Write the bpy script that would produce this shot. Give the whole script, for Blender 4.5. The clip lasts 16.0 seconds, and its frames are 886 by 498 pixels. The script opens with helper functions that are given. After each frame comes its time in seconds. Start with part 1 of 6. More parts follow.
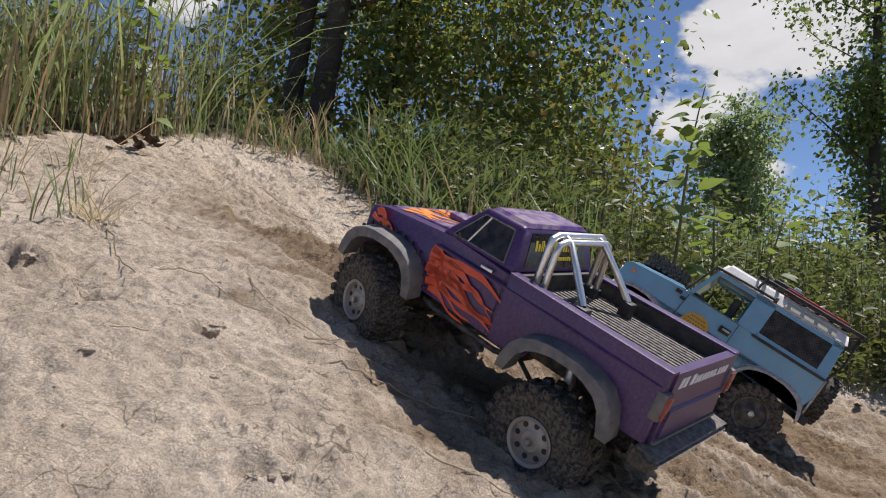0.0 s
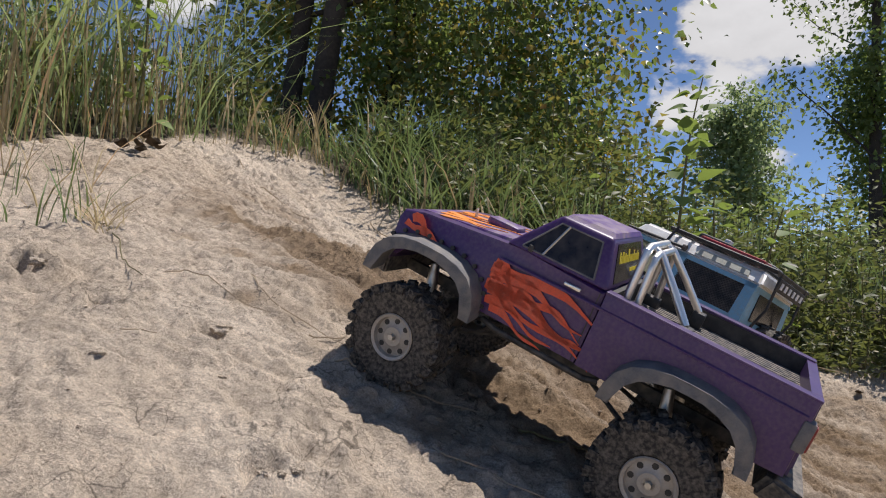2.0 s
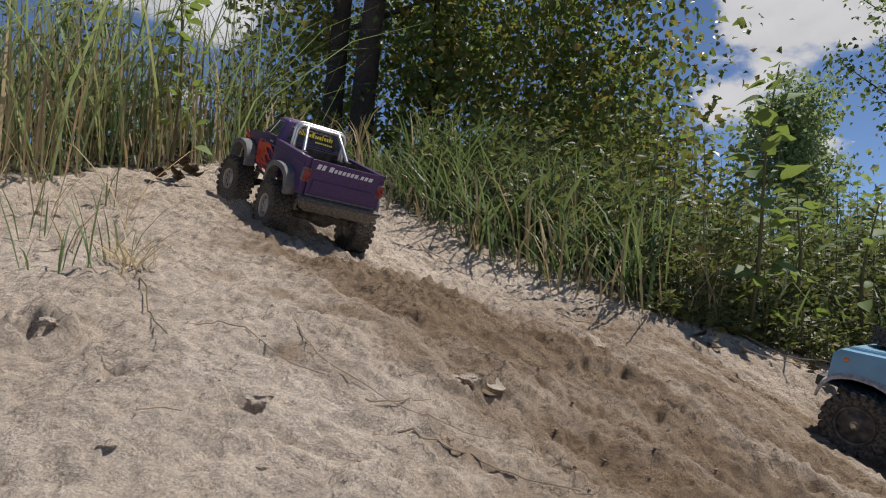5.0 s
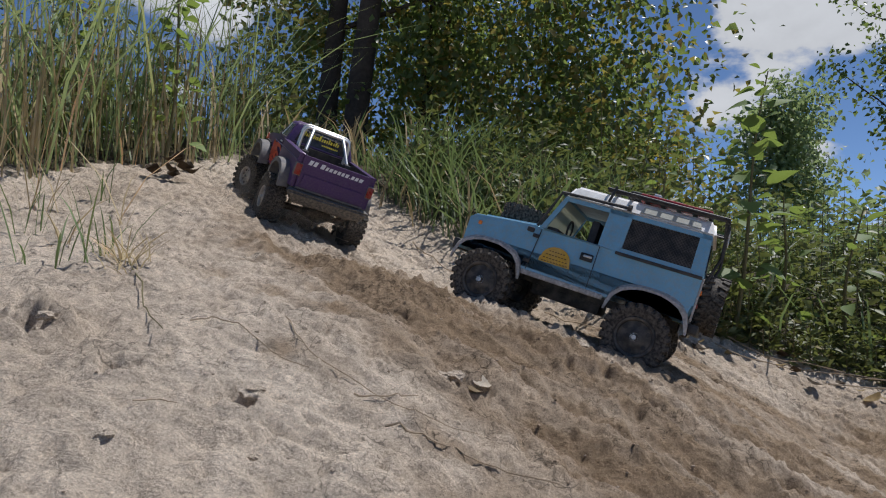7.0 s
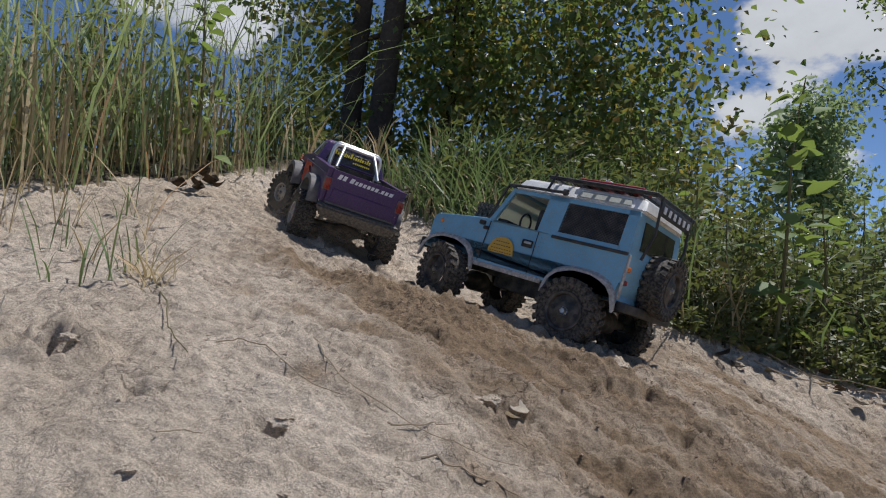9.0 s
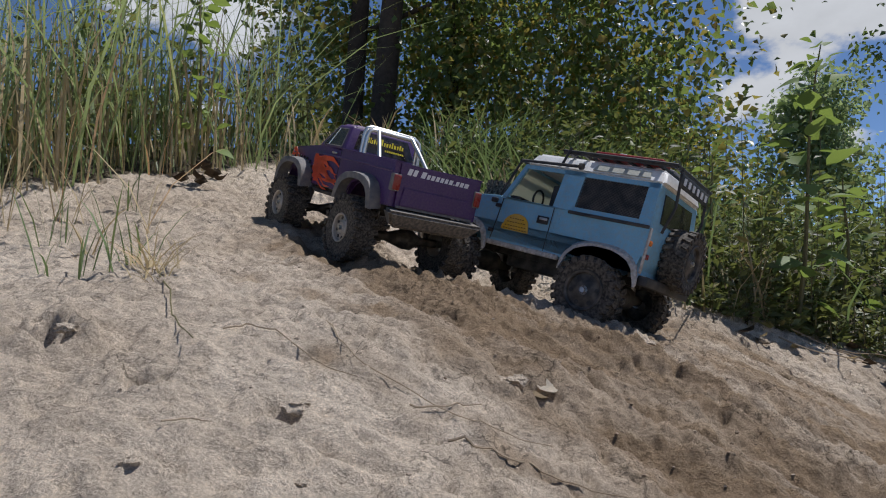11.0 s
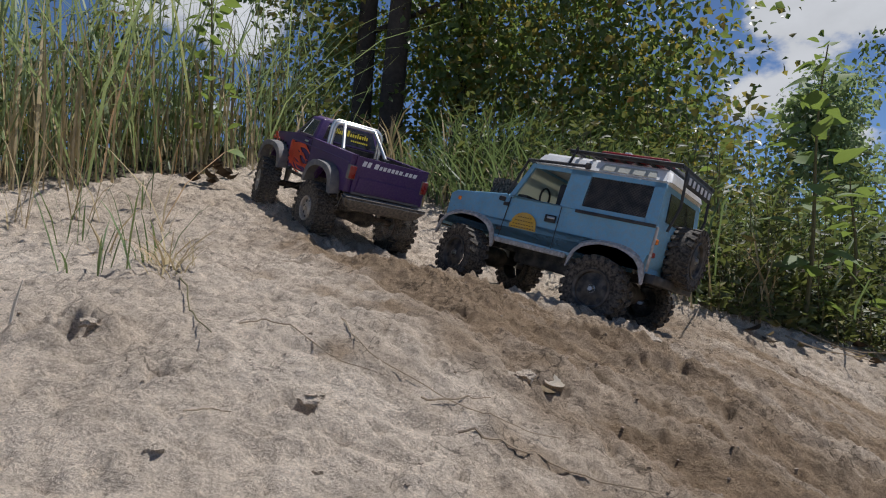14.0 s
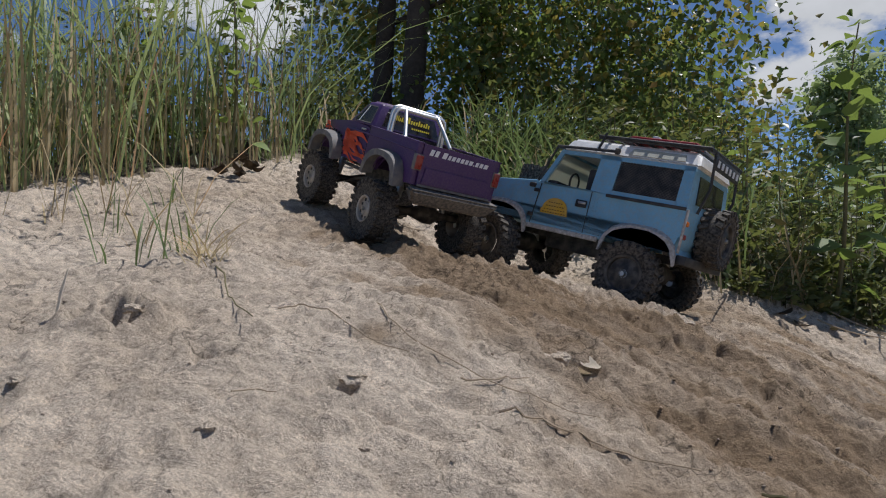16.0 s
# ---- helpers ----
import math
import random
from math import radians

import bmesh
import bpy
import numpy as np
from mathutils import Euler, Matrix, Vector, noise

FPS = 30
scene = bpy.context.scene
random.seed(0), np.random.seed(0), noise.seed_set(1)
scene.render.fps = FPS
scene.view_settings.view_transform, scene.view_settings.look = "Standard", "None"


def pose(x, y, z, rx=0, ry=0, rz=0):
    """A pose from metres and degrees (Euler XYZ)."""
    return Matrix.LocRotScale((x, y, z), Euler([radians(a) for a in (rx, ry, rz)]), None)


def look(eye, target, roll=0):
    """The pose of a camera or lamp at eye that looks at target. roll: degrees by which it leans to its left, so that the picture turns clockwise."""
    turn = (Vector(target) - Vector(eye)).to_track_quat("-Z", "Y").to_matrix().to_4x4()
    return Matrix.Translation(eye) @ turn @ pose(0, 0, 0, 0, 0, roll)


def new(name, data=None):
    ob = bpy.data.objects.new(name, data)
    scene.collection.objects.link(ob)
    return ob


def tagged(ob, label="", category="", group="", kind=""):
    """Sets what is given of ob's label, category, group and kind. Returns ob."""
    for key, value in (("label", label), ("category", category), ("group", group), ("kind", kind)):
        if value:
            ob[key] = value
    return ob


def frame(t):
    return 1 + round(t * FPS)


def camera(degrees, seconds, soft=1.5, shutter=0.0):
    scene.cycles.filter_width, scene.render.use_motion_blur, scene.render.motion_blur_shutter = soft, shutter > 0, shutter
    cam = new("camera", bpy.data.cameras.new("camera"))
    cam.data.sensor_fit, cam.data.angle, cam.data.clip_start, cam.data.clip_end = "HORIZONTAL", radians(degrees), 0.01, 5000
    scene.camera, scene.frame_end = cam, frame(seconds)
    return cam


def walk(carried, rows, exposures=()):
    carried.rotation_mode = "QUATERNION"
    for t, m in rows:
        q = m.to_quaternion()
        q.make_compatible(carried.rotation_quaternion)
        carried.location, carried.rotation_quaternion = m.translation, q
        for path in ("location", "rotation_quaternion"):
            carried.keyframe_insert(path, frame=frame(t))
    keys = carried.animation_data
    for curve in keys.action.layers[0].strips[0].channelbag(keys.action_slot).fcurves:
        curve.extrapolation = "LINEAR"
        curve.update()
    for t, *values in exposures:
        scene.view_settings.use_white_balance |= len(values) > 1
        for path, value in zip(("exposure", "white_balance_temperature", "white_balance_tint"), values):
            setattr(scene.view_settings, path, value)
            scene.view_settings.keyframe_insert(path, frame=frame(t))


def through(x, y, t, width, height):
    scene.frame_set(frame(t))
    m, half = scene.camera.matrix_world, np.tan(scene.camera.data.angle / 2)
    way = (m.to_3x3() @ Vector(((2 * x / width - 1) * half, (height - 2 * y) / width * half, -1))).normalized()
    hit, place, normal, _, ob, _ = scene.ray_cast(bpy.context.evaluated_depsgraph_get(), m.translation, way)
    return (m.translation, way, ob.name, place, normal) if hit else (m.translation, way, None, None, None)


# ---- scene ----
cam = camera(68.57, 16.0, soft=1.1, shutter=0.0)
walk(cam, [
    (0.0, pose(0.0000, -0.0000, 0.3000, 93.01, -4.99, -0.26)),
    (0.5, pose(0.0177, -0.0165, 0.3050, 92.60, -5.56, -0.47)),
    (1.0, pose(0.0274, -0.0252, 0.3059, 92.40, -5.70, -0.27)),
    (1.5, pose(0.0244, -0.0231, 0.3132, 92.65, -5.06, -0.64)),
    (2.0, pose(-0.0001, -0.0111, 0.3029, 92.51, -3.90, -0.07)),
    (2.5, pose(-0.0129, -0.0021, 0.3074, 92.76, -2.36, -0.29)),
    (3.0, pose(0.0003, -0.0049, 0.2934, 91.65, -3.34, 1.33)),
    (3.5, pose(0.0049, 0.0124, 0.2997, 91.76, -3.90, 2.22)),
    (4.0, pose(-0.0109, 0.0392, 0.2999, 91.62, -3.04, 3.14)),
    (4.5, pose(-0.0464, 0.0967, 0.3276, 92.44, -1.35, 4.33)),
    (5.0, pose(-0.0328, 0.1187, 0.3362, 93.07, -1.47, 4.02)),
    (7.5, pose(-0.0261, 0.0950, 0.3389, 92.94, -2.24, 3.40)),
    (8.0, pose(-0.0308, 0.1003, 0.3442, 93.12, -2.00, 3.71)),
    (8.5, pose(-0.0377, 0.1072, 0.3476, 93.35, -2.15, 4.33)),
    (9.0, pose(-0.0444, 0.1303, 0.3476, 93.77, -2.23, 5.26)),
    (9.5, pose(-0.0613, 0.1566, 0.3283, 93.31, -0.93, 6.29)),
    (12.0, pose(-0.0532, 0.1735, 0.3262, 93.44, 0.16, 5.76)),
    (12.5, pose(-0.0454, 0.1590, 0.3289, 93.38, -0.17, 5.40)),
    (13.0, pose(-0.0490, 0.1491, 0.3263, 93.14, -0.01, 5.45)),
    (13.5, pose(-0.0555, 0.1530, 0.3281, 93.44, -0.08, 5.89)),
    (14.0, pose(-0.0609, 0.1562, 0.3236, 93.35, -0.17, 6.54)),
    (14.5, pose(-0.0592, 0.1591, 0.3191, 93.18, 0.32, 6.46)),
    (15.0, pose(-0.0644, 0.1583, 0.3133, 92.69, 0.20, 7.28)),
    (15.5, pose(-0.0726, 0.1570, 0.3172, 92.80, 0.70, 7.92)),
    (16.0, pose(-0.0758, 0.1518, 0.3140, 92.71, 0.63, 8.32)),
], exposures=((0.0, 0.30, 6600, 11), (2.5, 0.26, 6600, 11), (4.0, 0.08, 6600, 11), (5.2, 0.05, 6500, 10), (7.5, 0.0, 6150, 9), (16.0, 0.0, 6200, 9)))

# ---- light ----
SUN_TO = Vector((0.36, 0.20, 0.90)).normalized()
world = bpy.data.worlds.new("summer_sky")
scene.world = world
world.use_nodes = True
wn, wl = world.node_tree.nodes, world.node_tree.links
bg = wn["Background"]
sky = wn.new("ShaderNodeTexSky")
sky.sky_type = "NISHITA"
sky.sun_disc = False
sky.sun_elevation = math.asin(SUN_TO.z)
sky.sun_rotation = math.atan2(SUN_TO.x, SUN_TO.y)
sky.altitude = 1500
sky.air_density = 0.62
sky.dust_density = 0.2
sky.ozone_density = 4.0
coord = wn.new("ShaderNodeTexCoord")


def cloud_mask(scale, low, high, offset):
    mp = wn.new("ShaderNodeMapping")
    mp.inputs["Scale"].default_value = (1, 1, 1.7)
    mp.inputs["Location"].default_value = offset
    wl.new(coord.outputs["Generated"], mp.inputs["Vector"])
    nz = wn.new("ShaderNodeTexNoise")
    nz.inputs["Scale"].default_value = scale
    nz.inputs["Detail"].default_value = 7
    nz.inputs["Roughness"].default_value = 0.55
    wl.new(mp.outputs["Vector"], nz.inputs["Vector"])
    # cumulus banks: a large one over the field, low ones at the horizon, one over the shoulder
    total = nz.outputs["Fac"]
    for way, wide, gain in CLOUD_BANKS:
        bank = wn.new("ShaderNodeVectorMath")
        bank.operation = "DISTANCE"
        bank.inputs[1].default_value = Vector(way).normalized()
        wl.new(coord.outputs["Generated"], bank.inputs[0])
        near = wn.new("ShaderNodeMapRange")
        near.inputs["From Min"].default_value = wide * 0.2
        near.inputs["From Max"].default_value = wide
        near.inputs["To Min"].default_value = gain
        near.inputs["To Max"].default_value = 0.0
        wl.new(bank.outputs["Value"], near.inputs["Value"])
        add = wn.new("ShaderNodeMath")
        add.operation = "ADD"
        wl.new(total, add.inputs[0])
        wl.new(near.outputs["Result"], add.inputs[1])
        total = add.outputs[0]
    ramp = wn.new("ShaderNodeMapRange")
    ramp.interpolation_type = "SMOOTHSTEP"
    ramp.inputs["From Min"].default_value = low
    ramp.inputs["From Max"].default_value = high
    wl.new(total, ramp.inputs["Value"])
    return ramp.outputs["Result"], nz.outputs["Fac"]


CLOUD_BANKS = (((0.372, 0.86, 0.385), 0.17, 0.26), ((0.47, 0.82, 0.40), 0.10, 0.20), ((0.32, 0.92, 0.205), 0.10, 0.20), ((0.42, 0.88, 0.19), 0.09, 0.18), ((-0.43, 0.83, 0.33), 0.22, 0.20))
mask, body = cloud_mask(5.0, 0.63, 0.72, (0.3, 0.1, 0.0))
shade = wn.new("ShaderNodeMapRange")
shade.inputs["From Min"].default_value = 0.35
shade.inputs["From Max"].default_value = 0.75
shade.inputs["To Min"].default_value = 4.4
shade.inputs["To Max"].default_value = 6.4
wl.new(body, shade.inputs["Value"])
tint = wn.new("ShaderNodeVectorMath")
tint.operation = "SCALE"
tint.inputs[0].default_value = (1.0, 1.0, 1.03)
wl.new(shade.outputs["Result"], tint.inputs["Scale"])
mix = wn.new("ShaderNodeMix")
mix.data_type = "RGBA"
wl.new(mask, mix.inputs[0])
wl.new(sky.outputs["Color"], mix.inputs[6])
wl.new(tint.outputs["Vector"], mix.inputs[7])
wl.new(mix.outputs[2], bg.inputs["Color"])
bg.inputs["Strength"].default_value = 0.107

sun = new("sun", bpy.data.lights.new("sun", "SUN"))
sun.data.energy = 4.3
sun.data.angle = radians(0.53)
sun.data.color = (1.0, 0.945, 0.91)
sun.matrix_world = look(SUN_TO * 50, (0, 0, 0))

# ---- materials ----
def material(name, color, rough=0.6, metal=0.0, vary=0.25, fine=400.0, coarse=40.0, bump=0.15, dust=0.0, island=False, coat=0.0, spec=0.5, random_object=False, dust_scale=70):
    """A surface with grain at two scales, relief, and a film of sand dust on what looks up."""
    m = bpy.data.materials.new(name)
    m.use_nodes = True
    n, l = m.node_tree.nodes, m.node_tree.links
    p = n["Principled BSDF"]
    tc = n.new("ShaderNodeTexCoord")
    a = n.new("ShaderNodeTexNoise")
    a.inputs["Scale"].default_value = fine
    a.inputs["Detail"].default_value = 3
    b = n.new("ShaderNodeTexNoise")
    b.inputs["Scale"].default_value = coarse
    b.inputs["Detail"].default_value = 5
    l.new(tc.outputs["Object"], a.inputs["Vector"])
    l.new(tc.outputs["Object"], b.inputs["Vector"])
    s = n.new("ShaderNodeMath")
    s.operation = "ADD"
    l.new(a.outputs["Fac"], s.inputs[0])
    l.new(b.outputs["Fac"], s.inputs[1])
    r = n.new("ShaderNodeMapRange")
    r.inputs["From Min"].default_value = 0.6
    r.inputs["From Max"].default_value = 1.4
    r.inputs["To Min"].default_value = 1.0 - vary
    r.inputs["To Max"].default_value = 1.0 + vary
    l.new(s.outputs[0], r.inputs["Value"])
    factor = r.outputs["Result"]
    if island or random_object:
        if island:
            g = n.new("ShaderNodeNewGeometry")
            rnd = g.outputs["Random Per Island"]
        else:
            g = n.new("ShaderNodeObjectInfo")
            rnd = g.outputs["Random"]
        q = n.new("ShaderNodeMapRange")
        q.inputs["To Min"].default_value = 0.6
        q.inputs["To Max"].default_value = 1.4
        l.new(rnd, q.inputs["Value"])
        k = n.new("ShaderNodeMath")
        k.operation = "MULTIPLY"
        l.new(factor, k.inputs[0])
        l.new(q.outputs["Result"], k.inputs[1])
        factor = k.outputs[0]
    v = n.new("ShaderNodeVectorMath")
    v.operation = "SCALE"
    v.inputs[0].default_value = color
    l.new(factor, v.inputs["Scale"])
    out = v.outputs["Vector"]
    p.inputs["Roughness"].default_value = rough
    if dust > 0:
        dn = n.new("ShaderNodeTexNoise")
        dn.inputs["Scale"].default_value = dust_scale
        dn.inputs["Detail"].default_value = 6
        l.new(tc.outputs["Object"], dn.inputs["Vector"])
        dr = n.new("ShaderNodeMapRange")
        dr.inputs["From Min"].default_value = 0.38
        dr.inputs["From Max"].default_value = 0.68
        dr.inputs["To Max"].default_value = dust
        l.new(dn.outputs["Fac"], dr.inputs["Value"])
        mx = n.new("ShaderNodeMix")
        mx.data_type = "RGBA"
        l.new(dr.outputs["Result"], mx.inputs[0])
        l.new(out, mx.inputs[6])
        mx.inputs[7].default_value = (0.36, 0.31, 0.25, 1)
        out = mx.outputs[2]
        rr = n.new("ShaderNodeMapRange")
        rr.inputs["To Max"].default_value = 0.9
        rr.inputs["To Min"].default_value = rough
        l.new(dr.outputs["Result"], rr.inputs["Value"])
        l.new(rr.outputs["Result"], p.inputs["Roughness"])
    l.new(out, p.inputs["Base Color"])
    p.inputs["Metallic"].default_value = metal
    p.inputs["Specular IOR Level"].default_value = spec
    p.inputs["Coat Weight"].default_value = coat
    p.inputs["Coat Roughness"].default_value = 0.12
    if bump:
        bp = n.new("ShaderNodeBump")
        bp.inputs["Strength"].default_value = bump
        bp.inputs["Distance"].default_value = 0.002
        l.new(s.outputs[0], bp.inputs["Height"])
        l.new(bp.outputs["Normal"], p.inputs["Normal"])
    return m


def leaf_material(name, color, translucent, through=0.4, spread=0.35, rough=0.5):
    """Thin foliage: light passes through; each blade or leaf has its own shade."""
    m = bpy.data.materials.new(name)
    m.use_nodes = True
    n, l = m.node_tree.nodes, m.node_tree.links
    p = n["Principled BSDF"]
    g = n.new("ShaderNodeNewGeometry")
    r = n.new("ShaderNodeValToRGB")
    e = r.color_ramp.elements
    e[0].color = (*[c * (1 - spread) for c in color], 1)
    e[1].color = (*[c * (1 + spread) for c in color], 1)
    dry = e.new(0.93)
    dry.color = (*[c * (1 + spread) for c in color], 1)
    e[-1].color = (color[0] * 2.6, color[1] * 1.7, color[2] * 1.6, 1)
    l.new(g.outputs["Random Per Island"], r.inputs["Fac"])
    nz = n.new("ShaderNodeTexNoise")
    nz.inputs["Scale"].default_value = 60
    tc = n.new("ShaderNodeTexCoord")
    l.new(tc.outputs["Object"], nz.inputs["Vector"])
    mr = n.new("ShaderNodeMapRange")
    mr.inputs["To Min"].default_value = 0.7
    mr.inputs["To Max"].default_value = 1.3
    l.new(nz.outputs["Fac"], mr.inputs["Value"])
    v = n.new("ShaderNodeVectorMath")
    v.operation = "SCALE"
    l.new(r.outputs["Color"], v.inputs[0])
    l.new(mr.outputs["Result"], v.inputs["Scale"])
    l.new(v.outputs["Vector"], p.inputs["Base Color"])
    p.inputs["Roughness"].default_value = rough
    p.inputs["Specular IOR Level"].default_value = 0.4
    t = n.new("ShaderNodeBsdfTranslucent")
    t.inputs["Color"].default_value = (*translucent, 1)
    mx = n.new("ShaderNodeMixShader")
    mx.inputs[0].default_value = through
    l.new(p.outputs[0], mx.inputs[1])
    l.new(t.outputs[0], mx.inputs[2])
    l.new(mx.outputs[0], n["Material Output"].inputs["Surface"])
    return m


def sand_material():
    m = bpy.data.materials.new("dry_sandy_loam")
    m.use_nodes = True
    n, l = m.node_tree.nodes, m.node_tree.links
    p = n["Principled BSDF"]
    tc = n.new("ShaderNodeTexCoord")

    def noise_node(scale, detail, rough=0.6):
        q = n.new("ShaderNodeTexNoise")
        q.inputs["Scale"].default_value = scale
        q.inputs["Detail"].default_value = detail
        q.inputs["Roughness"].default_value = rough
        l.new(tc.outputs["Object"], q.inputs["Vector"])
        return q.outputs["Fac"]

    big, mid, fine = noise_node(2.6, 5), noise_node(26, 6), noise_node(420, 4, 0.75)
    ramp = n.new("ShaderNodeValToRGB")
    ramp.color_ramp.elements[0].position = 0.32
    ramp.color_ramp.elements[0].color = (0.415, 0.335, 0.250, 1)
    ramp.color_ramp.elements[1].position = 0.66
    ramp.color_ramp.elements[1].color = (0.57, 0.485, 0.388, 1)
    l.new(big, ramp.inputs["Fac"])

    def multiply(col, fac, lo, hi, a=0.3, b=0.7):
        r = n.new("ShaderNodeMapRange")
        r.inputs["From Min"].default_value, r.inputs["From Max"].default_value = a, b
        r.inputs["To Min"].default_value, r.inputs["To Max"].default_value = lo, hi
        l.new(fac, r.inputs["Value"])
        v = n.new("ShaderNodeVectorMath")
        v.operation = "SCALE"
        l.new(col, v.inputs[0])
        l.new(r.outputs["Result"], v.inputs["Scale"])
        return v.outputs["Vector"]

    c = multiply(ramp.outputs["Color"], mid, 0.78, 1.15)
    # fine grain, with crevice shade put into its dark end
    c = multiply(c, fine, 0.62, 1.32)
    c = multiply(c, noise_node(150, 5, 0.8), 1.08, 0.45, 0.56, 0.70)
    # dark flecks about the size of crumbs, scattered over the sand
    c = multiply(c, noise_node(62, 7, 0.82), 1.05, 0.5, 0.59, 0.70)
    # thin broken dark lines: shade of cracks in the crust, put into the colour
    warp = n.new("ShaderNodeTexNoise")
    warp.inputs["Scale"].default_value = 30
    warp.inputs["Detail"].default_value = 4
    l.new(tc.outputs["Object"], warp.inputs["Vector"])
    bend = n.new("ShaderNodeVectorMath")
    bend.operation = "MULTIPLY_ADD"
    bend.inputs[1].default_value = (0.05, 0.05, 0.05)
    l.new(warp.outputs["Color"], bend.inputs[0])
    l.new(tc.outputs["Object"], bend.inputs[2])
    cell = n.new("ShaderNodeTexVoronoi")
    cell.feature = "DISTANCE_TO_EDGE"
    cell.inputs["Scale"].default_value = 34
    l.new(bend.outputs["Vector"], cell.inputs["Vector"])
    patch = n.new("ShaderNodeMath")
    patch.operation = "MULTIPLY_ADD"
    patch.inputs[1].default_value = 0.30
    l.new(noise_node(11, 5), patch.inputs[0])
    l.new(cell.outputs["Distance"], patch.inputs[2])
    c = multiply(c, patch.outputs[0], 0.50, 1.04, 0.125, 0.165)
    at = n.new("ShaderNodeAttribute")
    at.attribute_name = "churned"
    mx = n.new("ShaderNodeMix")
    mx.data_type = "RGBA"
    l.new(at.outputs["Fac"], mx.inputs[0])
    l.new(c, mx.inputs[6])
    dark = n.new("ShaderNodeVectorMath")
    dark.operation = "MULTIPLY"
    dark.inputs[1].default_value = (0.50, 0.435, 0.36)
    l.new(c, dark.inputs[0])
    l.new(dark.outputs["Vector"], mx.inputs[7])
    at2 = n.new("ShaderNodeAttribute")
    at2.attribute_name = "litter"
    lit = n.new("ShaderNodeMix")
    lit.data_type = "RGBA"
    l.new(at2.outputs["Fac"], lit.inputs[0])
    l.new(mx.outputs[2], lit.inputs[6])
    lit.inputs[7].default_value = (0.075, 0.062, 0.04, 1)
    l.new(lit.outputs[2], p.inputs["Base Color"])
    p.inputs["Roughness"].default_value = 0.95
    p.inputs["Specular IOR Level"].default_value = 0.15
    s = n.new("ShaderNodeMath")
    s.operation = "MULTIPLY_ADD"
    s.inputs[1].default_value = 0.22
    l.new(fine, s.inputs[0])
    l.new(noise_node(70, 7, 0.78), s.inputs[2])
    bp = n.new("ShaderNodeBump")
    bp.inputs["Strength"].default_value = 1.0
    bp.inputs["Distance"].default_value = 0.008
    l.new(s.outputs[0], bp.inputs["Height"])
    l.new(bp.outputs["Normal"], p.inputs["Normal"])
    return m


SAND = sand_material()
STONE = material("dry_clod", (0.36, 0.29, 0.22), 0.95, vary=0.3, coarse=60, bump=0.5)
DAMP = material("damp_crumb", (0.27, 0.20, 0.14), 0.95, vary=0.35, coarse=60, bump=0.5, island=True)
PURPLE = material("purple_paint", (0.050, 0.014, 0.105), 0.40, vary=0.18, fine=900, coarse=30, bump=0.03, dust=0.10, coat=0.2, dust_scale=260)
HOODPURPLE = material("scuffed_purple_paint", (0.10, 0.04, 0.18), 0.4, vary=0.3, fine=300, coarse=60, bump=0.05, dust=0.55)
FLAME = material("flame_orange_red_paint", (0.62, 0.065, 0.02), 0.4, vary=0.25, fine=500, coarse=45, bump=0.02, dust=0.12)
FLAMEY = material("flame_orange_paint", (0.85, 0.25, 0.02), 0.4, vary=0.25, bump=0.02, dust=0.2)
BLUE = material("sky_blue_paint", (0.185, 0.41, 0.57), 0.4, vary=0.16, fine=900, coarse=35, bump=0.04, dust=0.3, coat=0.15, dust_scale=200)
WHITE = material("chalky_white_paint", (0.76, 0.76, 0.74), 0.5, vary=0.12, bump=0.04, dust=0.3)
RED = material("red_plastic", (0.38, 0.02, 0.025), 0.4, vary=0.2, bump=0.03, dust=0.15)
RUBBER = material("dusty_tyre_rubber", (0.030, 0.028, 0.026), 0.8, vary=0.3, fine=600, coarse=50, bump=0.25, dust=0.38, spec=0.3, dust_scale=240)
SCREEN = material("grey_wire_screen", (0.045, 0.045, 0.046), 0.55, metal=0.3, vary=0.3, bump=0.05, dust=0.3)
FLARE = material("scuffed_grey_plastic", (0.12, 0.12, 0.125), 0.7, vary=0.25, fine=700, bump=0.2, dust=0.4)
BUMPER = material("dusty_dark_bumper", (0.075, 0.072, 0.070), 0.75, vary=0.3, fine=600, bump=0.2, dust=0.5, dust_scale=160)
BLACK = material("black_plastic", (0.018, 0.018, 0.019), 0.55, vary=0.3, bump=0.1, dust=0.12)
CHASSIS = material("oily_black_metal", (0.03, 0.029, 0.028), 0.6, metal=0.3, vary=0.3, bump=0.15, dust=0.3)
CHROME = material("satin_chrome", (0.80, 0.78, 0.74), 0.34, metal=1.0, vary=0.08, bump=0.03, dust=0.12)
RIM = material("matt_silver_rim", (0.42, 0.39, 0.35), 0.5, metal=0.5, vary=0.15, bump=0.05, dust=0.35)
DARKRIM = material("black_rim", (0.03, 0.03, 0.03), 0.5, metal=0.2, vary=0.2, bump=0.05, dust=0.35)
GLASSDARK = material("smoked_window_plastic", (0.014, 0.012, 0.013), 0.12, vary=0.2, bump=0.0, dust=0.1)
BEDLINER = material("ribbed_bed_liner", (0.06, 0.058, 0.06), 0.6, vary=0.3, fine=300, bump=0.3, dust=0.75, dust_scale=130)
TAIL = material("red_lens", (0.24, 0.014, 0.012), 0.25, vary=0.15, bump=0.05, dust=0.15)
AMBER = material("amber_lens", (0.75, 0.20, 0.02), 0.25, vary=0.1, bump=0.03, dust=0.1)
LETTER = material("white_vinyl", (0.78, 0.78, 0.80), 0.4, vary=0.08, bump=0.0, dust=0.1)
